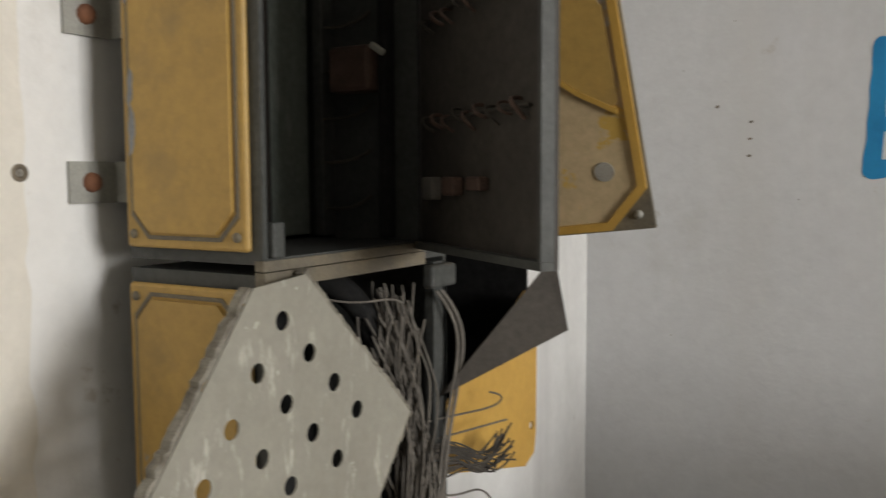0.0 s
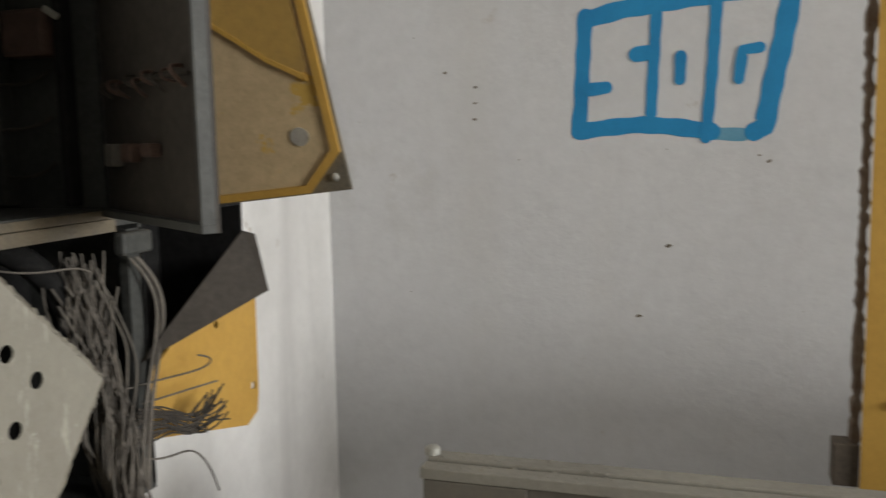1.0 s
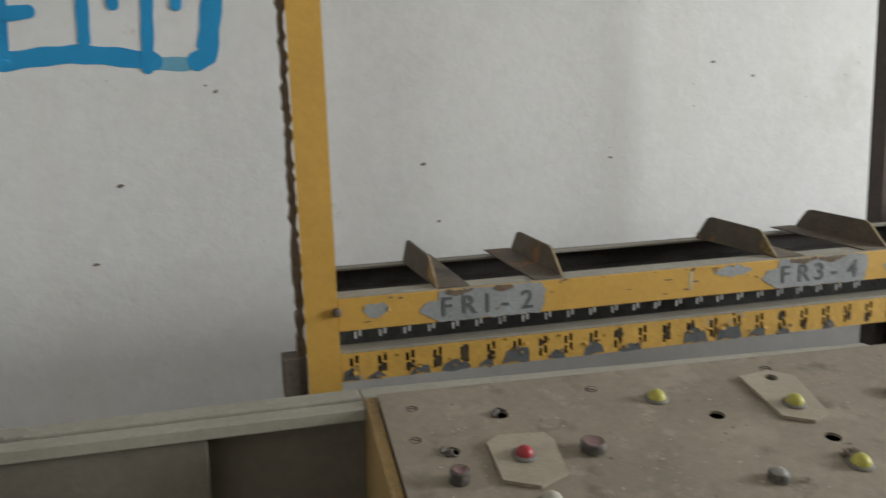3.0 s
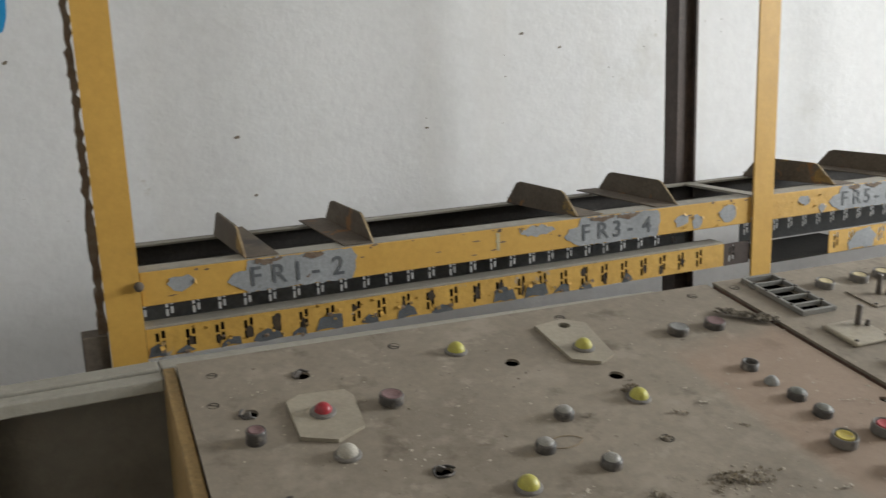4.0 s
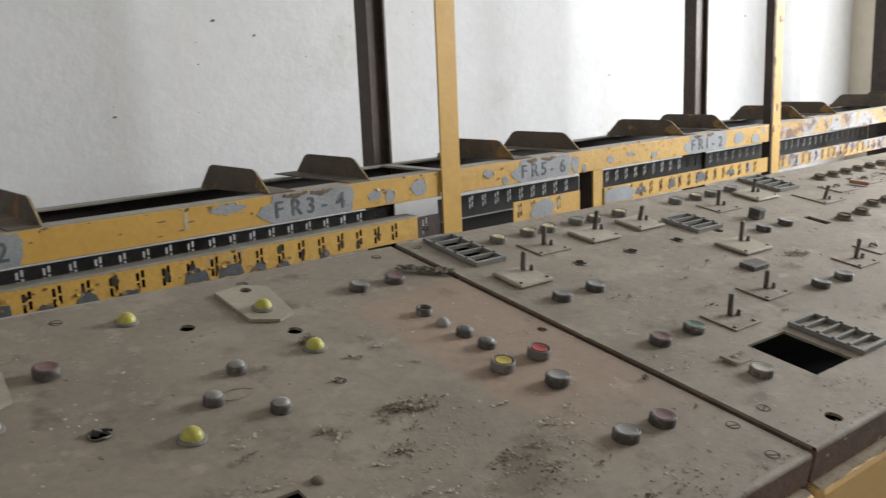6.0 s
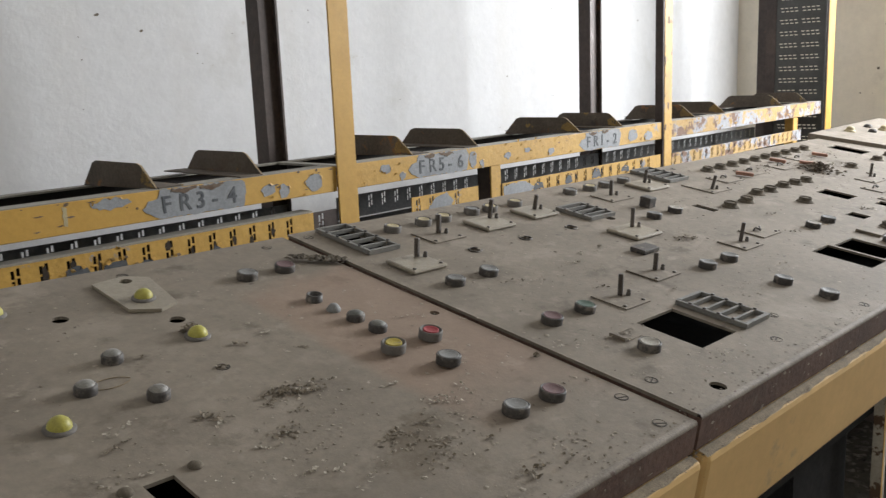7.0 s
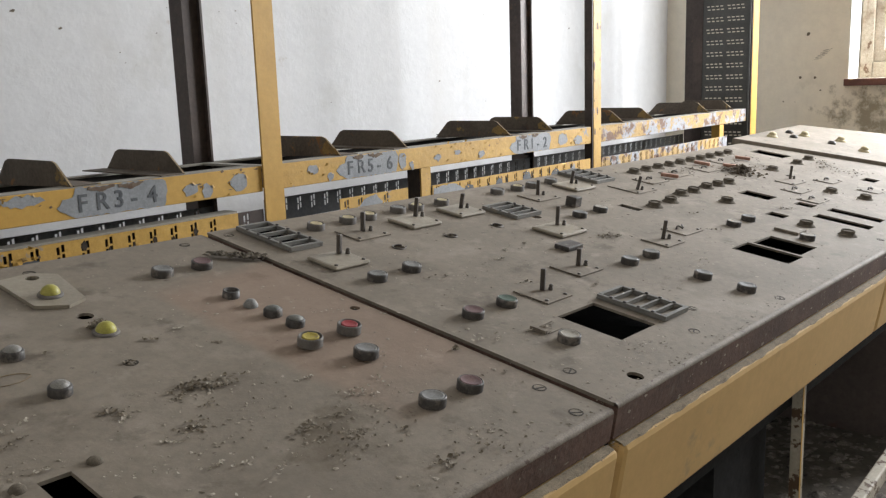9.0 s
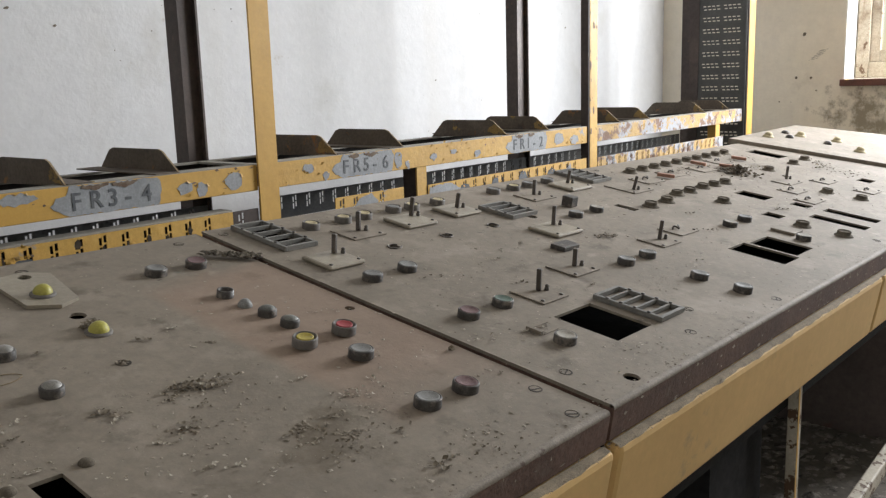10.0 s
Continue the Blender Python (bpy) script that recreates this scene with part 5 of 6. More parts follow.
for cu_, cv, r_, k in ((-0.32, -0.445, 0.022, 18), (-0.345, -0.452, 0.01, 14), (-0.41, -0.45, 0.008, 10), (-0.26, -0.615, 0.03, 14), (-0.37, -0.515, 0.015, 12), (-0.29, -0.58, 0.015, 14), (1.581, -0.238, 0.05, 120), (0.624, -0.382, 0.016, 24),
                       (0.127, -0.57, 0.012, 10), (-0.24, -0.36, 0.01, 6), (-0.64, -0.45, 0.012, 10), (0.33, -0.30, 0.008, 5), (-0.343, -0.354, 0.006, 5)):
    bend = rng.uniform(-0.5, 0.5)
    for _ in range(k * 5):
        a, q = rng.uniform(0, 6.28), r_ * 1.1 * abs(rng.gauss(0, 0.5))
        du = q * math.cos(a) * 1.5
        spots.append((cu_ + du, cv + q * 0.55 * math.sin(a) + bend * du, 0.0006 + 0.0046 * rng.random() ** 4))
for _ in range(700):
    spots.append((rng.uniform(-0.82, 2.1), rng.uniform(-0.74, -0.02), 0.0006 + 0.0026 * rng.random() ** 4))
for _ in range(1300):
    spots.append((rng.uniform(0.02, 2.1), rng.uniform(-0.74, -0.02), 0.0005 + 0.0030 * rng.random() ** 4))
for _ in range(900):
    spots.append((2.1 - abs(rng.gauss(0, 0.45)), rng.uniform(-0.7, -0.02), 0.0008 + 0.0040 * rng.random() ** 3))
for _ in range(700):
    spots.append((rng.uniform(-0.82, 2.1), -0.747 + 0.02 * rng.random() ** 2, 0.0006 + 0.0020 * rng.random() ** 2))
spots = [s for s in spots if not any(a < s[0] < b and c < s[1] < d for a, b, c, d in slots + [(-0.525, -0.488, -0.665, -0.509)])]
scatter("dark_debris", CRUMBDARK, "clumps of dark dirt and dead leaves on the desk", spots, hh, 2, D)


def leaf_bits(name, material, label, groups, seed):
    """Curled flakes and leaf fragments, each a bent strip, in little clumps: (u, v, spread, count, size)."""
    rng_ = random.Random(seed)
    vs, fs = [], []
    for gu, gv, spread, count, size in groups:
        lean = rng_.uniform(-0.6, 0.6)
        for _ in range(count):
            du, dv = rng_.gauss(0, spread), rng_.gauss(0, spread * 0.42)
            cx, cy = gu + du, gv + dv + lean * du
            if any(a - 0.004 < cx < b + 0.004 and c - 0.004 < cy < d + 0.004 for a, b, c, d in slots + [(-0.525, -0.488, -0.665, -0.509)]) or not -0.835 < cx < 2.1 or not -0.744 < cy < -0.02:
                continue
            ln, wd, cv_, ang_ = size * rng_.uniform(0.25, 0.85), size * rng_.uniform(0.18, 0.50), rng_.uniform(0.5, 2.0), rng_.uniform(0, 6.28)
            tip, k0, z0 = rng_.uniform(-0.3, 0.3), len(vs), hh(cx) + 0.0002 + rng_.random() * spread * 0.12
            for i in range(5):
                q = (i / 4 - 0.5)
                x_, z_ = ln * math.sin(cv_ * q) / cv_, ln * (1 - math.cos(cv_ * q)) / cv_ * 1.3
                wi = wd * (1 - 1.5 * q * q) * 0.5
                for sgn in (-1, 1):
                    y_ = sgn * wi + rng_.uniform(-0.12, 0.12) * wd
                    zz_ = z_ + max(0.0, sgn * tip * wd) + rng_.uniform(0, 0.08) * ln
                    vs.append((cx + x_ * math.cos(ang_) - y_ * math.sin(ang_), cy + x_ * math.sin(ang_) + y_ * math.cos(ang_), z0 + zz_))
            fs.extend((k0 + 2 * i, k0 + 2 * i + 1, k0 + 2 * i + 3, k0 + 2 * i + 2) for i in range(4))
    me = bpy.data.meshes.new(name)
    me.from_pydata(vs, [], fs)
    me.materials.append(material)
    ob_ = tagged(new(name, me), label=label, category="debris", kind="stuff")
    ob_.matrix_basis = D


leaf_bits("dead_leaf", mat("dry_leaf_brown", (0.26, 0.22, 0.165), (0.10, 0.082, 0.06), 90.0, 0.9, fine=0.35), "curled dead leaf fragments in clumps on the desk", (
    (-0.325, -0.442, 0.013, 26, 0.012), (-0.300, -0.450, 0.012, 14, 0.012), (-0.290, -0.457, 0.008, 8, 0.009), (-0.339, -0.484, 0.008, 7, 0.008), (-0.366, -0.511, 0.010, 16, 0.009), (-0.419, -0.441, 0.005, 6, 0.014), (-0.511, -0.444, 0.008, 14, 0.009), (-0.346, -0.353, 0.003, 4, 0.010),
    (-0.297, -0.313, 0.007, 7, 0.010), (-0.401, -0.285, 0.008, 5, 0.010), (-0.285, -0.590, 0.014, 18, 0.009), (-0.275, -0.630, 0.018, 26, 0.008), (-0.245, -0.583, 0.009, 9, 0.009), (-0.230, -0.712, 0.012, 14, 0.012), (-0.178, -0.722, 0.016, 16, 0.008), (-0.211, -0.641, 0.007, 6, 0.009), (-0.028, -0.546, 0.002, 3, 0.016),
    (-0.029, -0.622, 0.002, 2, 0.010), (0.155, -0.358, 0.010, 7, 0.008), (0.425, -0.324, 0.003, 4, 0.010), (0.253, -0.452, 0.006, 4, 0.010), (0.346, -0.520, 0.005, 4, 0.010), (0.615, -0.385, 0.018, 26, 0.012), (0.856, -0.47, 0.012, 8, 0.010), (1.236, -0.488, 0.012, 12, 0.012), (1.32, -0.52, 0.012, 10, 0.010),
    (1.372, -0.152, 0.03, 26, 0.012), (1.47, -0.14, 0.03, 20, 0.012), (1.60, -0.20, 0.05, 60, 0.014), (1.73, -0.231, 0.03, 22, 0.012), (1.85, -0.15, 0.05, 30, 0.012), (2.0, -0.33, 0.05, 60, 0.014), (1.95, -0.42, 0.05, 30, 0.012), (0.95, -0.38, 0.03, 8, 0.010), (1.15, -0.20, 0.03, 10, 0.010)), 71)
leaf_bits("pale_flake", mat("pale_paint_flake", (0.47, 0.43, 0.36), (0.33, 0.295, 0.24), 70.0, 0.9, fine=0.3), "pale paint and plaster flakes in loose clusters", (
    (-0.385, -0.586, 0.010, 12, 0.008), (-0.408, -0.522, 0.010, 9, 0.008), (-0.496, -0.416, 0.009, 9, 0.009), (-0.505, -0.505, 0.008, 9, 0.009), (-0.412, -0.459, 0.004, 4, 0.009), (-0.355, -0.621, 0.016, 16, 0.007), (-0.43, -0.56, 0.03, 22, 0.006), (-0.301, -0.452, 0.010, 9, 0.008), (-0.373, -0.515, 0.007, 6, 0.007),
    (-0.249, -0.304, 0.004, 4, 0.008), (-0.197, -0.556, 0.014, 16, 0.007), (-0.156, -0.545, 0.008, 7, 0.007), (-0.11, -0.50, 0.02, 8, 0.006), (-0.067, -0.362, 0.014, 10, 0.006), (-0.216, -0.496, 0.006, 4, 0.009), (0.308, -0.355, 0.008, 9, 0.009), (0.159, -0.372, 0.010, 6, 0.008), (0.361, -0.330, 0.004, 4, 0.009),
    (0.186, -0.385, 0.016, 8, 0.007), (0.04, -0.556, 0.016, 12, 0.008), (0.108, -0.576, 0.014, 10, 0.008), (0.13, -0.70, 0.03, 12, 0.007), (0.20, -0.70, 0.03, 10, 0.007), (0.60, -0.57, 0.03, 12, 0.007), (0.45, -0.40, 0.03, 10, 0.007), (0.85, -0.20, 0.04, 10, 0.008), (-0.63, -0.30, 0.03, 8, 0.006), (-0.55, -0.24, 0.02, 6, 0.006), (-0.70, -0.42, 0.04, 12, 0.006), (-0.76, -0.10, 0.03, 9, 0.006),
    (1.3, -0.42, 0.08, 22, 0.008), (1.6, -0.6, 0.08, 22, 0.008), (1.9, -0.6, 0.08, 22, 0.008)), 72)
heap = []
for _ in range(260):
    a, q = rng.uniform(0, 6.28), abs(rng.gauss(0, 0.45))
    heap.append((1.581 + 0.075 * q * math.cos(a), -0.238 + 0.06 * q * math.sin(a), max(0.0005, 0.024 * (1 - q) * rng.random()), rng.uniform(0.003, 0.009)))
solid("leaf_heap", crumb_mesh(heap, 31, 0.7), mat("dead_brown_leaves", (0.13, 0.095, 0.06), (0.05, 0.038, 0.027), 60.0, 0.95, fine=0.4), "small heap of dead brown leaves on the desk", "debris", kind="stuff").matrix_basis = D
spots = [(-0.06 + 0.055 * t_ + rng.gauss(0, 0.005), -0.098 - 0.05 * t_ + rng.gauss(0, 0.004), rng.uniform(0.003, 0.007)) for t_ in [i / 170 for i in range(170)]]
solid("dried_moss", crumb_mesh([(x, y, 0.004 * rng.random(), q) for x, y, q in spots], 3, 0.55), mat("grey_dried_moss", (0.17, 0.145, 0.11), (0.04, 0.033, 0.026), 120.0, 0.95, fine=0.4), "dry crusty strip of moss along the panel joint", "debris", kind="stuff").matrix_basis = D

# ---------------- open desk bay at the end ----------------
bay = thing("open_desk_bay", "open desk bay with its top panel missing and grey sheet back", "desk frame")
for y0, y1, z0, z1, x1, bv in ((0.045, 0.080, 0.932, 0.946, -0.06, 0.003), (0.012, 0.042, 0.925, 0.942, -0.10, 0.002)):
    part("rear_lip", B(-1.535, -0.86, y0, y1, z0, z1, bev=bv), LIPPAINT, bay, "dusty painted rear edge strip")
    sag = B(-0.8598, x1, y0, y1, z0, z1, bev=bv)
    for v_ in sag.verts:
        v_.co.z -= (v_.co.x + 0.86) * 0.024
    part("rear_lip", sag, LIPPAINT, bay, "dusty painted rear edge strip")
for x0, x1, yy in ((-1.53, -1.378, 0.012), (-1.384, -1.060, 0.019), (-1.075, -0.845, 0.060)):
    part("back_sheet", B(x0, x1, yy, yy + 0.006, 0.42, 0.9245, bev=0.002), SHEETGREY, bay, "scuffed grey sheet metal back")
part("divider", turned(B(-0.859, -0.8435, -0.75, 0.005, -0.42, -0.008, bev=0.002), D), mat("grubby_ochre_edge", (0.30, 0.195, 0.075), (0.20, 0.135, 0.06), 9.0, 0.7, fine=0.25), bay, "yellowed edge of the divider board")
part("bottom_sheet", B(-1.525, -0.87, -0.72, 0.010, 0.42, 0.43), SHEETGREY, bay)
part("front_apron", B(-1.535, -0.868, -0.76, -0.735, 0.42, 0.79, bev=0.008), APRON, bay)
part("corner_bolt", turned(lathe(bmesh.new(), [(0.012, 0), (0.012, 0.008), (0.009, 0.012), (0, 0.012)], 8), pose(-1.53, 0.06, 0.9465)), GALV, bay)
for x in (-1.50, -0.92):
    for y in (-0.70, -0.03):
        part("leg", B(x - 0.02, x + 0.02, y - 0.02, y + 0.02, 0.0, 0.419), LEGPAINT, bay)
spots = [(rng.uniform(-1.52, -1.25), rng.uniform(0.02, 0.08), rng.uniform(0.004, 0.011)) for _ in range(70)]
ob = solid("lip_debris", crumb_mesh([(x, y, 0.946 if y > 0.043 else 0.942, s * 0.6) for x, y, s in spots], 7), LIPPAINT, "flaked plaster heaped on the desk's rear edge", "debris", kind="stuff")

spots = [(rng.uniform(-0.3, 2.1), -DEPTH - 0.006 - 0.014 * rng.random() ** 2.2, 0.0004 + 0.0018 * rng.random() ** 4) for _ in range(5200)]
scatter("ledge_dust", mat("dark_ledge_dust", (0.25, 0.205, 0.15), (0.10, 0.08, 0.058), 60.0, 0.95, fine=0.3), "dark dust and grit along the apron's ledge", spots, lambda u: -0.0462, 12, D)

# rubble on the floor under the far end
rng = random.Random(8)
spots = [(rng.uniform(0.9, 3.7), rng.uniform(-1.3, -0.15), 0.0, abs(rng.gauss(0.008, 0.010)) + 0.003) for _ in range(4200)]
solid("floor_rubble", crumb_mesh(spots, 9), mat("floor_rubble", (0.46, 0.42, 0.37), (0.022, 0.018, 0.015), 22.0, 0.95, fine=0.4), "dark rubble and dead leaves strewn on the floor", "debris", kind="stuff")

# ---------------- junction boxes on the west wall ----------------
BX0, BX1, BY0, BY1 = -2.005, -1.822, -0.535, -0.262


def octagon(x0, x1, z0, z1, c):
    return [(x0 + c, z0), (x1 - c, z0), (x1, z0 + c), (x1, z1 - c), (x1 - c, z1), (x0 + c, z1), (x0, z1 - c), (x0, z0 + c)]


def side_cover(parent, x0, x1, z0, z1, y, c=0.024):
    """A pressed yellow cover with an eight-sided raised field, facing the room."""
    cov = part("side_cover", B(x0, x1, y - 0.008, y - 0.0005, z0, z1, bev=0.0035), BOXYELLOW, parent, "ochre yellow pressed cover")
    i = 0.009
    part("groove", turned(sheet(octagon(x0 + i, x1 - i, z0 + i, z1 - i, c), [octagon(x0 + i + 0.004, x1 - i - 0.004, z0 + i + 0.004, z1 - i - 0.004, c - 0.0015)], 0, 0.0012), Matrix.Translation((0, y - 0.008, 0)) @ XZ), BOXRIM, cov)
    part("raised_field", turned(sheet(octagon(x0 + i + 0.007, x1 - i - 0.007, z0 + i + 0.007, z1 - i - 0.007, c - 0.002), [], 0, 0.004), Matrix.Translation((0, y - 0.008, 0)) @ XZ), BOXYELLOW, cov)
    for sx, sz in ((x0 + 0.012, z0 + 0.014), (x1 - 0.012, z0 + 0.014), (x0 + 0.012, z1 - 0.014), (x1 - 0.012, z1 - 0.014)):
        part("cover_screw", turned(lathe(bmesh.new(), [(0.005, 0), (0.005, 0.002), (0, 0.0025)], 10), pose(sx, y - 0.0083, sz, 90)), BOXRIM, cov)


def shell(x0, x1, y0, y1, z0, z1, t_=0.006):
    """An open-fronted box whose mouth faces +x."""
    bm = bmesh.new()
    a = [bm.verts.new(p) for p in ((x0, y0, z0), (x0, y1, z0), (x0, y1, z1), (x0, y0, z1), (x1, y0, z0), (x1, y1, z0), (x1, y1, z1), (x1, y0, z1))]
    b = [bm.verts.new(p) for p in ((x0 + t_, y0 + t_, z0 + t_), (x0 + t_, y1 - t_, z0 + t_), (x0 + t_, y1 - t_, z1 - t_), (x0 + t_, y0 + t_, z1 - t_), (x1, y0 + t_, z0 + t_), (x1, y1 - t_, z0 + t_), (x1, y1 - t_, z1 - t_), (x1, y0 + t_, z1 - t_))]
    bm.faces.new(a[:4])
    bm.faces.new(b[:4])
    for i in range(4):
        j = (i + 1) % 4
        bm.faces.new((a[i], a[j], a[j + 4], a[i + 4]))
        bm.faces.new((b[i], b[j], b[j + 4], b[i + 4]))
        bm.faces.new((a[i + 4], a[j + 4], b[j + 4], b[i + 4]))
    bmesh.ops.recalc_face_normals(bm, faces=bm.faces[:])
    return bm


ub = thing("junction_box", "open steel junction box with yellow covers and dark stripped inside", "junction box", "wall junction boxes")
ZU0, ZU1 = 1.332, 1.80
part("body", shell(BX0, BX1, BY0, BY1, ZU0, ZU1), BOXSTEEL, ub)
side_cover(ub, BX0 + 0.004, BX1 - 0.012, ZU0 + 0.012, ZU1 - 0.012, BY0)
for zc, hc in ((1.505, 0.020), (1.462, 0.026), (1.60, 0.012)):
    part("bare_chip", turned(sheet(ragged([(BX0 + 0.017, zc - hc), (BX0 + 0.024, zc - hc * 0.6), (BX0 + 0.026, zc + hc * 0.4), (BX0 + 0.021, zc + hc), (BX0 + 0.016, zc + hc * 0.3)], 0.0016, int(zc * 100), 0.006), [], 0, 0.0006), Matrix.Translation((0, BY0 - 0.0122, 0)) @ XZ), GREYPATCH, ub, "bare grey chip in the yellow paint")
lining = bmesh.new()
box(lining, BX0 + 0.0065, BX0 + 0.02, BY0 + 0.012, BY1 - 0.012, ZU0 + 0.012, ZU1 - 0.012)
part("back_lining", lining, BOXINNER, ub)
part("mounting_plate", B(BX0 + 0.0205, BX0 + 0.024, -0.345, BY1 - 0.013, ZU0 + 0.010, ZU1 - 0.10, bev=0.001), mat("green_grey_plate", (0.20, 0.225, 0.205), (0.13, 0.15, 0.135), 7.0, 0.6, fine=0.2, scrape=(0.26, 0.28, 0.26)), ub, "green-grey mounting plate")
part("rail", B(BX0 + 0.045, BX0 + 0.060, BY1 - 0.030, BY1 - 0.0065, ZU0 + 0.01, ZU1 - 0.01, bev=0.002), BOXSTEEL, ub, "upright steel rail")
part("rail", B(BX0 + 0.140, BX0 + 0.152, BY1 - 0.026, BY1 - 0.0065, ZU0 + 0.01, ZU1 - 0.01, bev=0.002), BLACKHOLE, ub, "upright steel rail")
relay = part("relay", B(-1.930, -1.868, BY1 - 0.038, BY1 - 0.0065, 1.515, 1.570, bev=0.006), LUG, ub, "brown plastic relay")
part("clip", turned(B(-0.010, 0.010, -0.003, 0.003, -0.004, 0.004, bev=0.002), pose(-1.862, BY1 - 0.030, 1.564, 10, 35, 20)), GALV, relay, "bright metal clip")
for k_ in range(7):
    zw = ZU0 + 0.04 + 0.055 * k_
    part("wire", tubes([[(BX0 + 0.03, BY1 - 0.012, zw), (BX0 + 0.05, BY1 - 0.03 - 0.004 * (k_ % 3), zw + 0.012), (BX0 + 0.09, BY1 - 0.022, zw - 0.01 + 0.006 * (k_ % 2)), (BX0 + 0.12, BY1 - 0.012, zw + 0.02)]], 0.0022, 1), WIREDARK, ub)
part("frame_edge", B(BX1 - 0.008, BX1 + 0.003, BY0 - 0.003, BY1 + 0.003, ZU0 - 0.006, ZU0 + 0.004), BOXRIM, ub)
part("latch", B(BX1 - 0.01, BX1 + 0.006, BY0 + 0.008, BY0 + 0.024, ZU0 + 0.006, ZU0 + 0.040, bev=0.002), BOXSTEEL, ub)
for z in (1.41, 1.585):
    tb = bmesh.new()
    box(tb, -2.062, -2.058, -0.566, -0.505, z - 0.022, z + 0.022)
    part("mounting_tab", tb, GALV, ub, "pale steel mounting tab", at=None)
    part("tab_leg", B(-2.0575, -2.006, -0.509, -0.505, z - 0.022, z + 0.022), GALV, ub)
    part("tab_screw", turned(lathe(bmesh.new(), [(0.011, 0), (0.010, 0.005), (0.004, 0.008), (0, 0.008)], 10), pose(-2.0578, -0.540, z, 0, 90)), RUST, ub)
# door, swung open
hx, hy = BX1 + 0.004, BY1
ang = math.degrees(math.atan2(-0.43 - hy, -1.572 - hx))
door_m = pose(hx, hy, 0, 0, 0, ang)
dl = math.hypot(-1.572 - hx, -0.43 - hy)
door = part("door", turned(B(-0.014, dl, -0.002, 0.002, ZU0 - 0.002, ZU1), door_m), BOXINNER, ub, "dark stripped inside of the open door")
rim = bmesh.new()
box(rim, 0, dl, -0.016, -0.0022, ZU0 - 0.002, ZU0 + 0.006)
box(rim, dl - 0.006, dl, -0.016, -0.0022, ZU0 + 0.0062, ZU1)
part("door_rim", turned(rim, door_m), BOXSTEEL, door)
for z in (1.475, 1.585):
    for i in range(9):
        x = 0.03 + i * 0.026
        zz = z + (0.0030 * i if z > 1.5 else 0.0006 * i) + 0.003 * math.sin(i * 2.7)
        hook = tubes([[(x, -0.002, zz + 0.006), (x + 0.002, -0.014, zz + 0.007), (x + 0.010, -0.020, zz + 0.002 * math.sin(i * 5.0)), (x + 0.016, -0.016, zz - 0.006), (x + 0.014, -0.006, zz - 0.010 - 0.004 * math.sin(i * 3.3))]], 0.0019 + 0.0005 * math.sin(i * 1.7), 1)
        part("terminal", turned(hook, door_m), LUG if (i * 7) % 3 else WIREDARK, door)
    part("terminal_rail", turned(tubes([[(0.02, -0.006, z + 0.003), (0.10, -0.007, z + (0.016 if z > 1.5 else 0.002)), (0.18, -0.006, z + (0.022 if z > 1.5 else 0.006)), (0.26, -0.006, z + (0.034 if z > 1.5 else 0.004))]], 0.0022, 1), door_m), WIREDARK, door)
for x, mtl in ((0.03, COLLARGREY), (0.085, LUG), (0.145, LUG)):
    part("relay_stub", turned(B(x, x + 0.030, -0.016, -0.0023, 1.388 + 0.1 * (x - 0.03), 1.414, bev=0.003), door_m), mtl, door)

# crooked yellow cover behind the open door
c0, c1, c2 = Vector((-1.607, -0.032, 1.346)), Vector((-1.612, -0.135, 1.640)), Vector((-1.805, -0.055, 1.325))
ex = (c0 - c2).normalized()
ez = (c1 - c0) - ex * (c1 - c0).dot(ex)
ez.normalize()
ey = ez.cross(ex)
cm = Matrix(((ex.x, ey.x, ez.x, c0.x), (ex.y, ey.y, ez.y, c0.y), (ex.z, ey.z, ez.z, c0.z), (0, 0, 0, 1)))
loose = thing("loose_cover", "crooked yellow box cover hanging open with faded tan field", "box cover", "", cm)
part("plate", B(-0.30, 0.0, 0.0, 0.006, 0.0, 0.36, bev=0.002), BOXRIM, loose)
fld = octagon(-0.28, -0.012, 0.012, 0.35, 0.05)
part("field", turned(sheet(fld, [], 0, 0.003), XZ), BOXFADED, loose, "faded tan paint")
part("yellow_field", turned(sheet([(-0.165, 0.262), (-0.135, 0.252), (-0.105, 0.228), (-0.07, 0.196), (-0.030, 0.168), (-0.022, 0.175), (-0.022, 0.29), (-0.06, 0.345), (-0.27, 0.345), (-0.27, 0.25)], [], 0.003, 0.006), XZ), BOXYELLOW, loose, "patch of old ochre paint")
part("ridge", turned(sheet([(-0.170, 0.258), (-0.137, 0.246), (-0.107, 0.221), (-0.072, 0.189), (-0.024, 0.158), (-0.024, 0.166), (-0.070, 0.195), (-0.105, 0.227), (-0.135, 0.252), (-0.168, 0.264)], [], 0.003, 0.0075), XZ), YELLOW, loose, "bright yellow crease")
part("round_plug", turned(sheet(circle(-0.054, 0.085, 0.013, 20), [], 0.003, 0.0045), XZ), CAPWHITE, loose, "grey round plug")
part("bead", turned(sheet(octagon(-0.294, -0.004, 0.005, 0.358, 0.052), [octagon(-0.283, -0.015, 0.016, 0.347, 0.047)], 0, 0.007), XZ), YELLOW, loose, "bright yellow raised bead")
part("cover_screw", turned(lathe(bmesh.new(), [(0.006, 0), (0.006, 0.003), (0, 0.004)], 10), pose(-0.02, -0.0005, 0.022, 90)), GALV, loose)

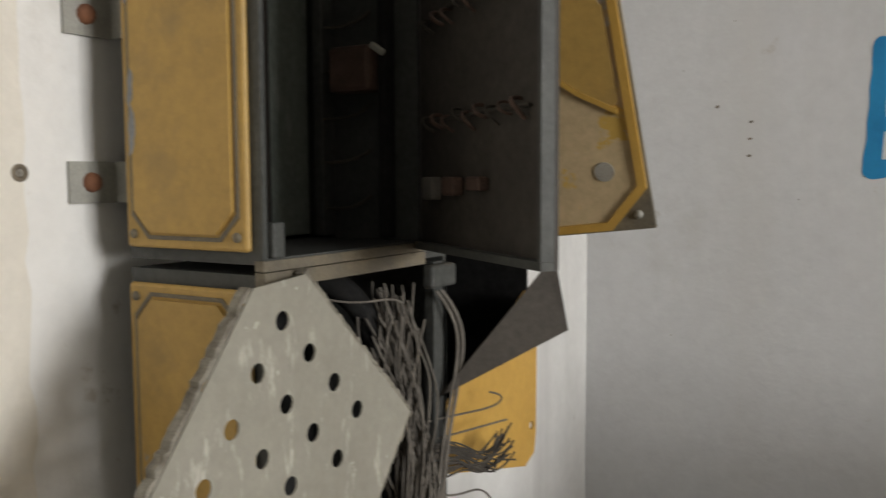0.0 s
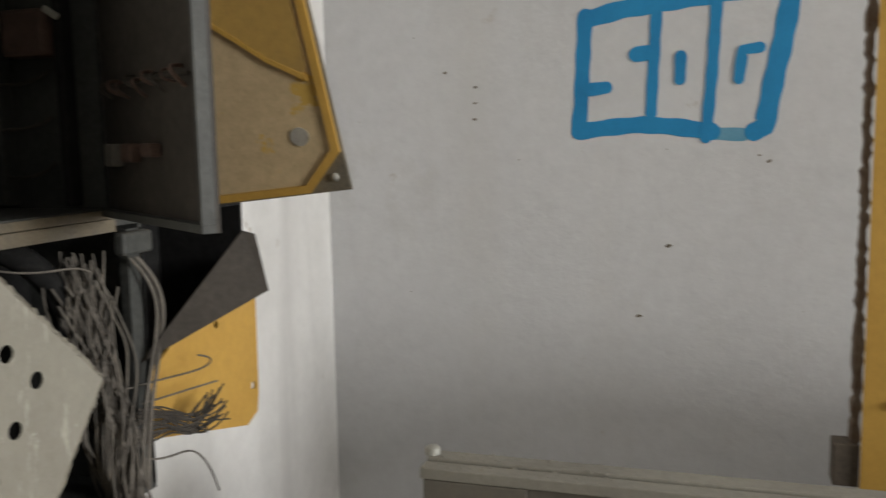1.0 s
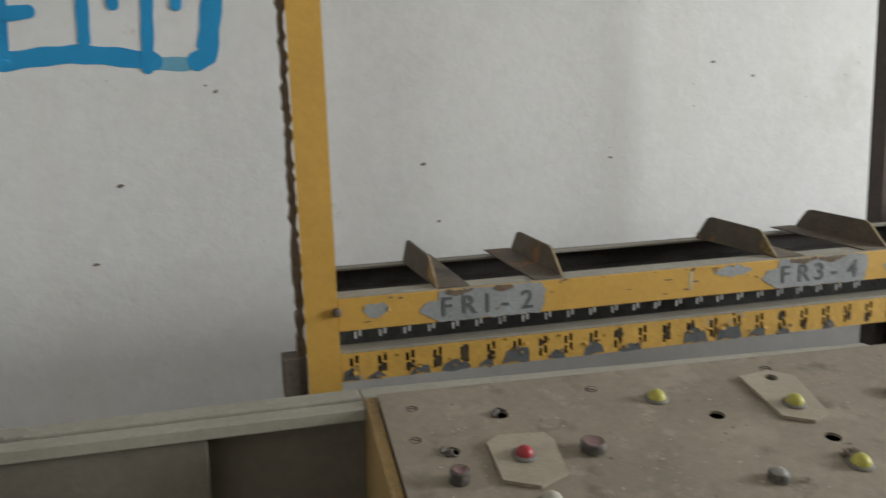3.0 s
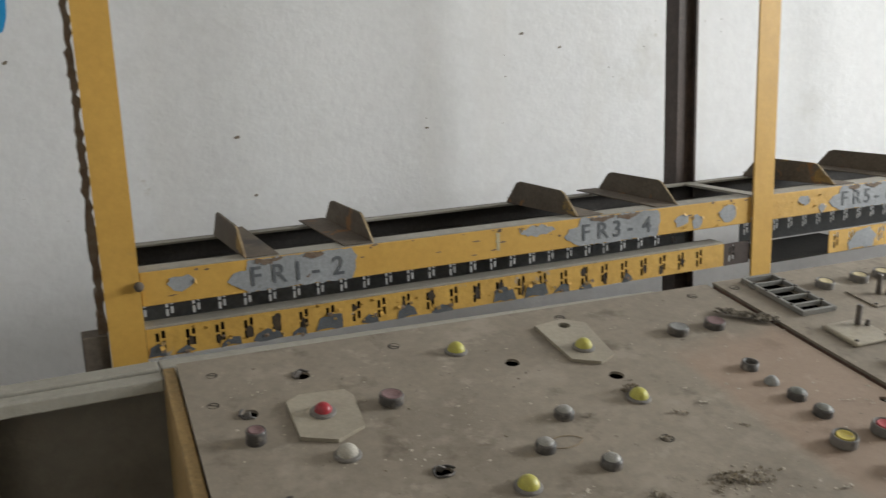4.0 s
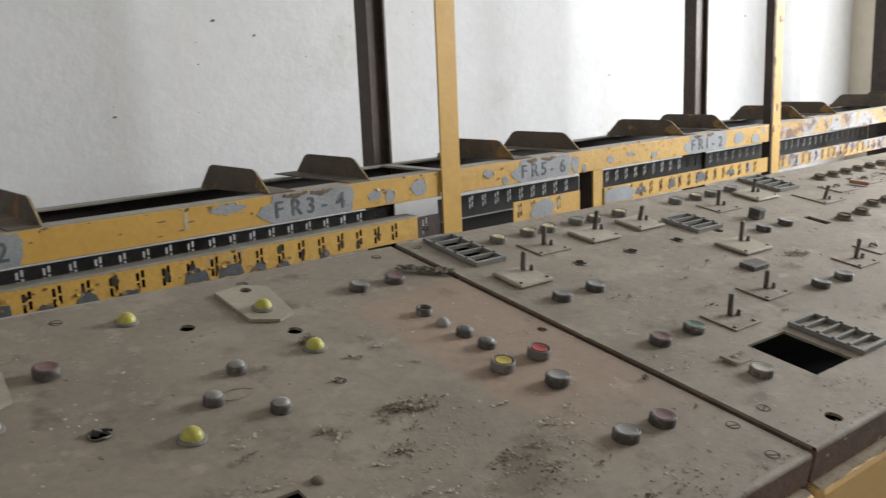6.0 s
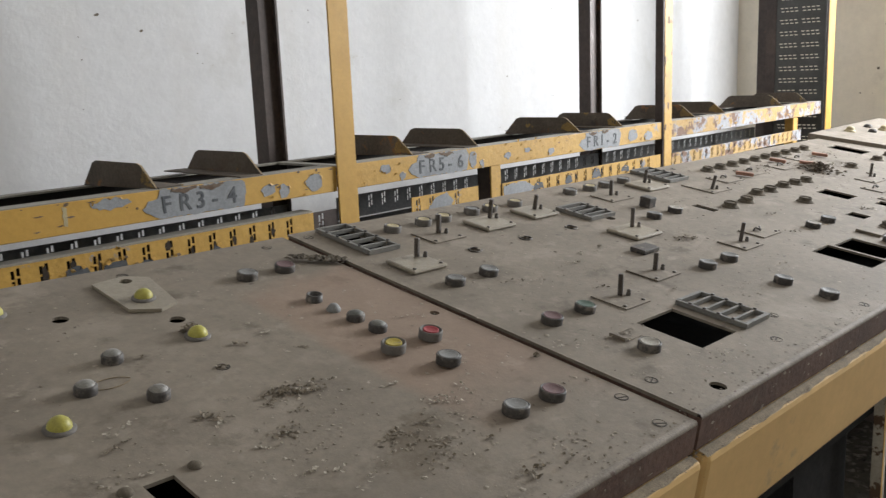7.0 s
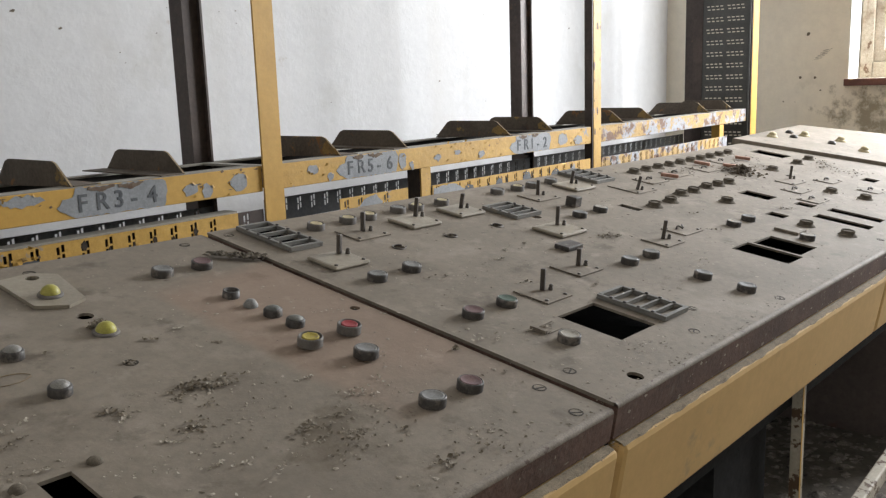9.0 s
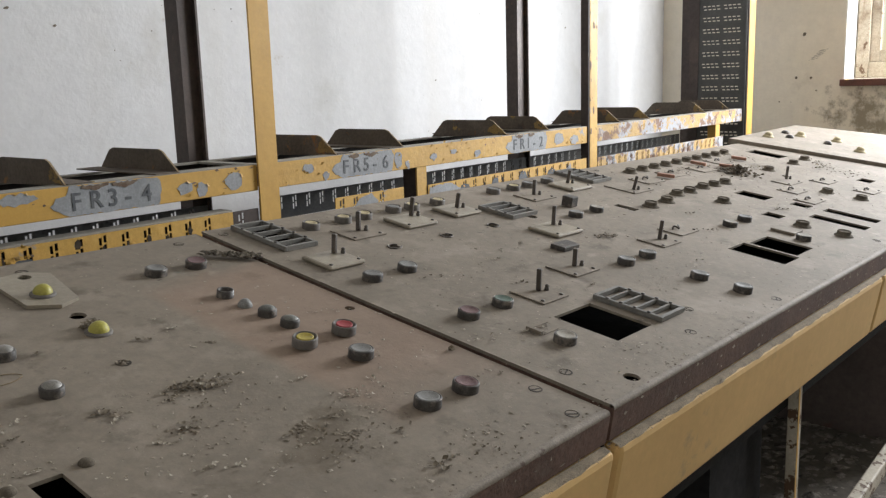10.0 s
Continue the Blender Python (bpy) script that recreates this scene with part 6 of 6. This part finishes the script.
# lower box with hanging perforated plate
lb = thing("junction_box", "lower junction box with hanging perforated plate and torn cables", "junction box", "wall junction boxes")
ZL0, ZL1 = 0.97, 1.322
part("body", shell(BX0, BX1, BY0, -0.206, ZL0, ZL1), BOXSTEEL, lb)
side_cover(lb, BX0 + 0.004, BX1 - 0.012, ZL0 + 0.012, ZL1 - 0.014, BY0)
part("frame_edge", B(BX1 - 0.008, BX1 + 0.004, BY0 - 0.003, BY1 + 0.003, ZL1 - 0.012, ZL1 + 0.003), BOXRIM, lb)
part("mullion", B(BX1 - 0.012, BX1, -0.235, -0.205, ZL0 + 0.006, ZL1 - 0.012), BOXSTEEL, lb)
part("front_cover", turned(sheet([(-0.204, 1.030), (0.058, 0.966), (0.090, 0.980), (0.096, 1.010), (0.099, 1.20), (0.06, 1.24), (-0.10, 1.16), (-0.204, 1.10)], [circle(0.080, 1.025, 0.007), circle(-0.02, 1.145, 0.006)], 0, 0.004), Matrix.Translation((BX1 - 0.02, 0, 0)) @ YZ), YELLOW, lb, "bright yellow front cover")
# lining and rear case near black, painting in the box's inner shade
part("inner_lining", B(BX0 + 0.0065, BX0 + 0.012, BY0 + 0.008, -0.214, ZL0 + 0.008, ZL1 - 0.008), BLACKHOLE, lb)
part("rear_case", shell(BX0, BX1 - 0.026, -0.2055, 0.085, 1.04, ZL1), BLACKHOLE, lb, "case behind the yellow cover, near black to stand in for shade")
# perforated plate in its turned position
FLANGE = mat("chipped_flange_paint", (0.30, 0.28, 0.235), (0.10, 0.085, 0.065), 55.0, 0.85, fine=0.4)
g0, gi, gj = Vector((-0.535, 1.282)), Vector((-0.034, -0.043)), Vector((0.0375, -0.0365))
holes = []
for i in range(7):
    for j in range(4):
        p = g0 + gi * i + gj * j
        holes.append(circle(p.x, p.y, 0.0095, 12))
A_, B_, C_ = Vector((-0.572, 1.316)), Vector((-0.501, 1.322)), Vector((-0.322, 1.147))
E_ = A_ + gi.normalized() * 0.36
F_ = C_ + gi.normalized() * 0.36
outline = [tuple(A_), tuple(E_), tuple(F_), tuple(C_), tuple(B_)]
pp = part("perforated_plate", turned(sheet(outline, holes, -0.002, 0.0), Matrix.Translation((-1.80, 0, 0)) @ YZ), PALEPLATE, lb, "pale grey plate with round holes and scraped paint")
for a, b in ((A_, E_), (C_, F_), (B_, C_)):
    d = (b - a).normalized()
    nrm = Vector((-d.y, d.x)) * 0.002
    if (a + nrm - Vector((-0.5, 1.15))).length < (a - nrm - Vector((-0.5, 1.15))).length:
        nrm = -nrm
    q = [a, b, b + nrm * 2.6, a + nrm * 2.6]
    part("flange", turned(sheet(ragged([tuple(v_) for v_ in q], 0.0020, 3, 0.006), [], -0.013, -0.0015), Matrix.Translation((-1.80, 0, 0)) @ YZ), FLANGE, pp)
# bent dark flap
fb = bmesh.new()
P = [Vector(v_) for v_ in ((-1.713, -0.147, 1.301), (-1.70, -0.139, 1.296), (-1.69, -0.128, 1.221), (-1.825, -0.222, 1.138))]
vs = [fb.verts.new(v_) for v_ in P] + [fb.verts.new((v_.x + 0.002, v_.y - 0.002, v_.z)) for v_ in P]
for q in ((0, 1, 2), (0, 2, 3), (6, 5, 4), (7, 6, 4), (0, 4, 5, 1), (1, 5, 6, 2), (2, 6, 7, 3), (3, 7, 4, 0)):
    fb.faces.new([vs[i] for i in q])
part("bent_flap", fb, mat("flap_steel", (0.075, 0.065, 0.055), (0.05, 0.043, 0.037), 8.0, 0.7, fine=0.25), lb, "bent dark steel flap")
# cables hanging out of the box
rng = random.Random(31)
runs = []
for i in range(58):
    y0, z0, x0 = -0.300 + rng.uniform(-0.022, 0.030), 1.285 - rng.uniform(0, 0.05), -1.85 + rng.uniform(-0.03, 0.025)
    ph, am = rng.uniform(0, 6.28), rng.uniform(0.006, 0.022)
    pts = []
    for j in range(9):
        t_ = j / 8
        pts.append((x0 + 0.025 * t_ + 0.010 * math.sin(5 * t_ + ph), y0 + (-0.262 - y0) * t_ + am * math.sin(6.5 * t_ + ph) + rng.uniform(-0.006, 0.006), z0 - (z0 - 0.96) * t_ + rng.uniform(-0.008, 0.008)))
    runs.append(pts)
for i in range(9):
    y0 = -0.222 + rng.uniform(-0.006, 0.014)
    runs.append([(-1.815, y0 - 0.015, 1.275), (-1.80, y0 + 0.012, 1.24), (-1.80, y0 + 0.016, 1.19), (-1.805, y0 - 0.004, 1.13), (-1.81, y0 - 0.02, 1.05), (-1.81, y0 - 0.025, 0.98)])
for run in runs:
    part("cable", tubes([run], 0.0015, 1), WIRE, lb, "dusty grey hanging cable")
part("cable_sleeve", tubes([[(-1.90, -0.36, 1.30), (-1.87, -0.34, 1.285), (-1.86, -0.30, 1.25), (-1.87, -0.29, 1.18)]], 0.016, 3), BLACKHOLE, lb, "thick black cable sleeve")
part("terminal_clamp", B(-1.822, -1.806, -0.262, -0.205, 1.280, 1.308, bev=0.004), BOXSTEEL, lb, "grey cable clamp")
runs = []
for i in range(26):
    z0 = 1.058 + rng.uniform(-0.03, 0.022)
    ky, kz = -0.155 + rng.uniform(-0.014, 0.014), 1.035 + rng.uniform(-0.014, 0.014)
    ey_, ez_ = -0.105 + rng.uniform(-0.03, 0.035), 1.045 + rng.uniform(-0.025, 0.035)
    runs.append([(-1.825, -0.240, z0), (-1.815, -0.215, z0 + rng.uniform(0.0, 0.012)), (-1.805, (ky - 0.215) / 2, (z0 + kz) / 2 + rng.uniform(0.004, 0.016)), (-1.80, ky, kz), (-1.795 + rng.uniform(-0.01, 0.01), (ky + ey_) / 2, (kz + ez_) / 2 - rng.uniform(0.0, 0.012)), (-1.79, ey_, ez_)])
for run in runs:
    part("wire", tubes([run], 0.0013, 1), WIREDARK, lb, "frayed dark wire end")
runs = [[(-1.83, -0.24, 1.11), (-1.80, -0.19, 1.115), (-1.79, -0.12, 1.105), (-1.79, -0.10, 1.12), (-1.80, -0.13, 1.128)], [(-1.83, -0.24, 1.085), (-1.80, -0.18, 1.09), (-1.79, -0.10, 1.085)],
        [(-1.83, -0.24, 1.02), (-1.81, -0.20, 1.00), (-1.80, -0.16, 1.02), (-1.79, -0.13, 0.98), (-1.79, -0.11, 0.93)], [(-1.84, -0.42, 1.285), (-1.82, -0.37, 1.27), (-1.815, -0.34, 1.285), (-1.81, -0.32, 1.27)]]
for run in runs:
    part("wire", tubes([run], 0.0014, 1), WIRE, lb, "thin bent grey wire")
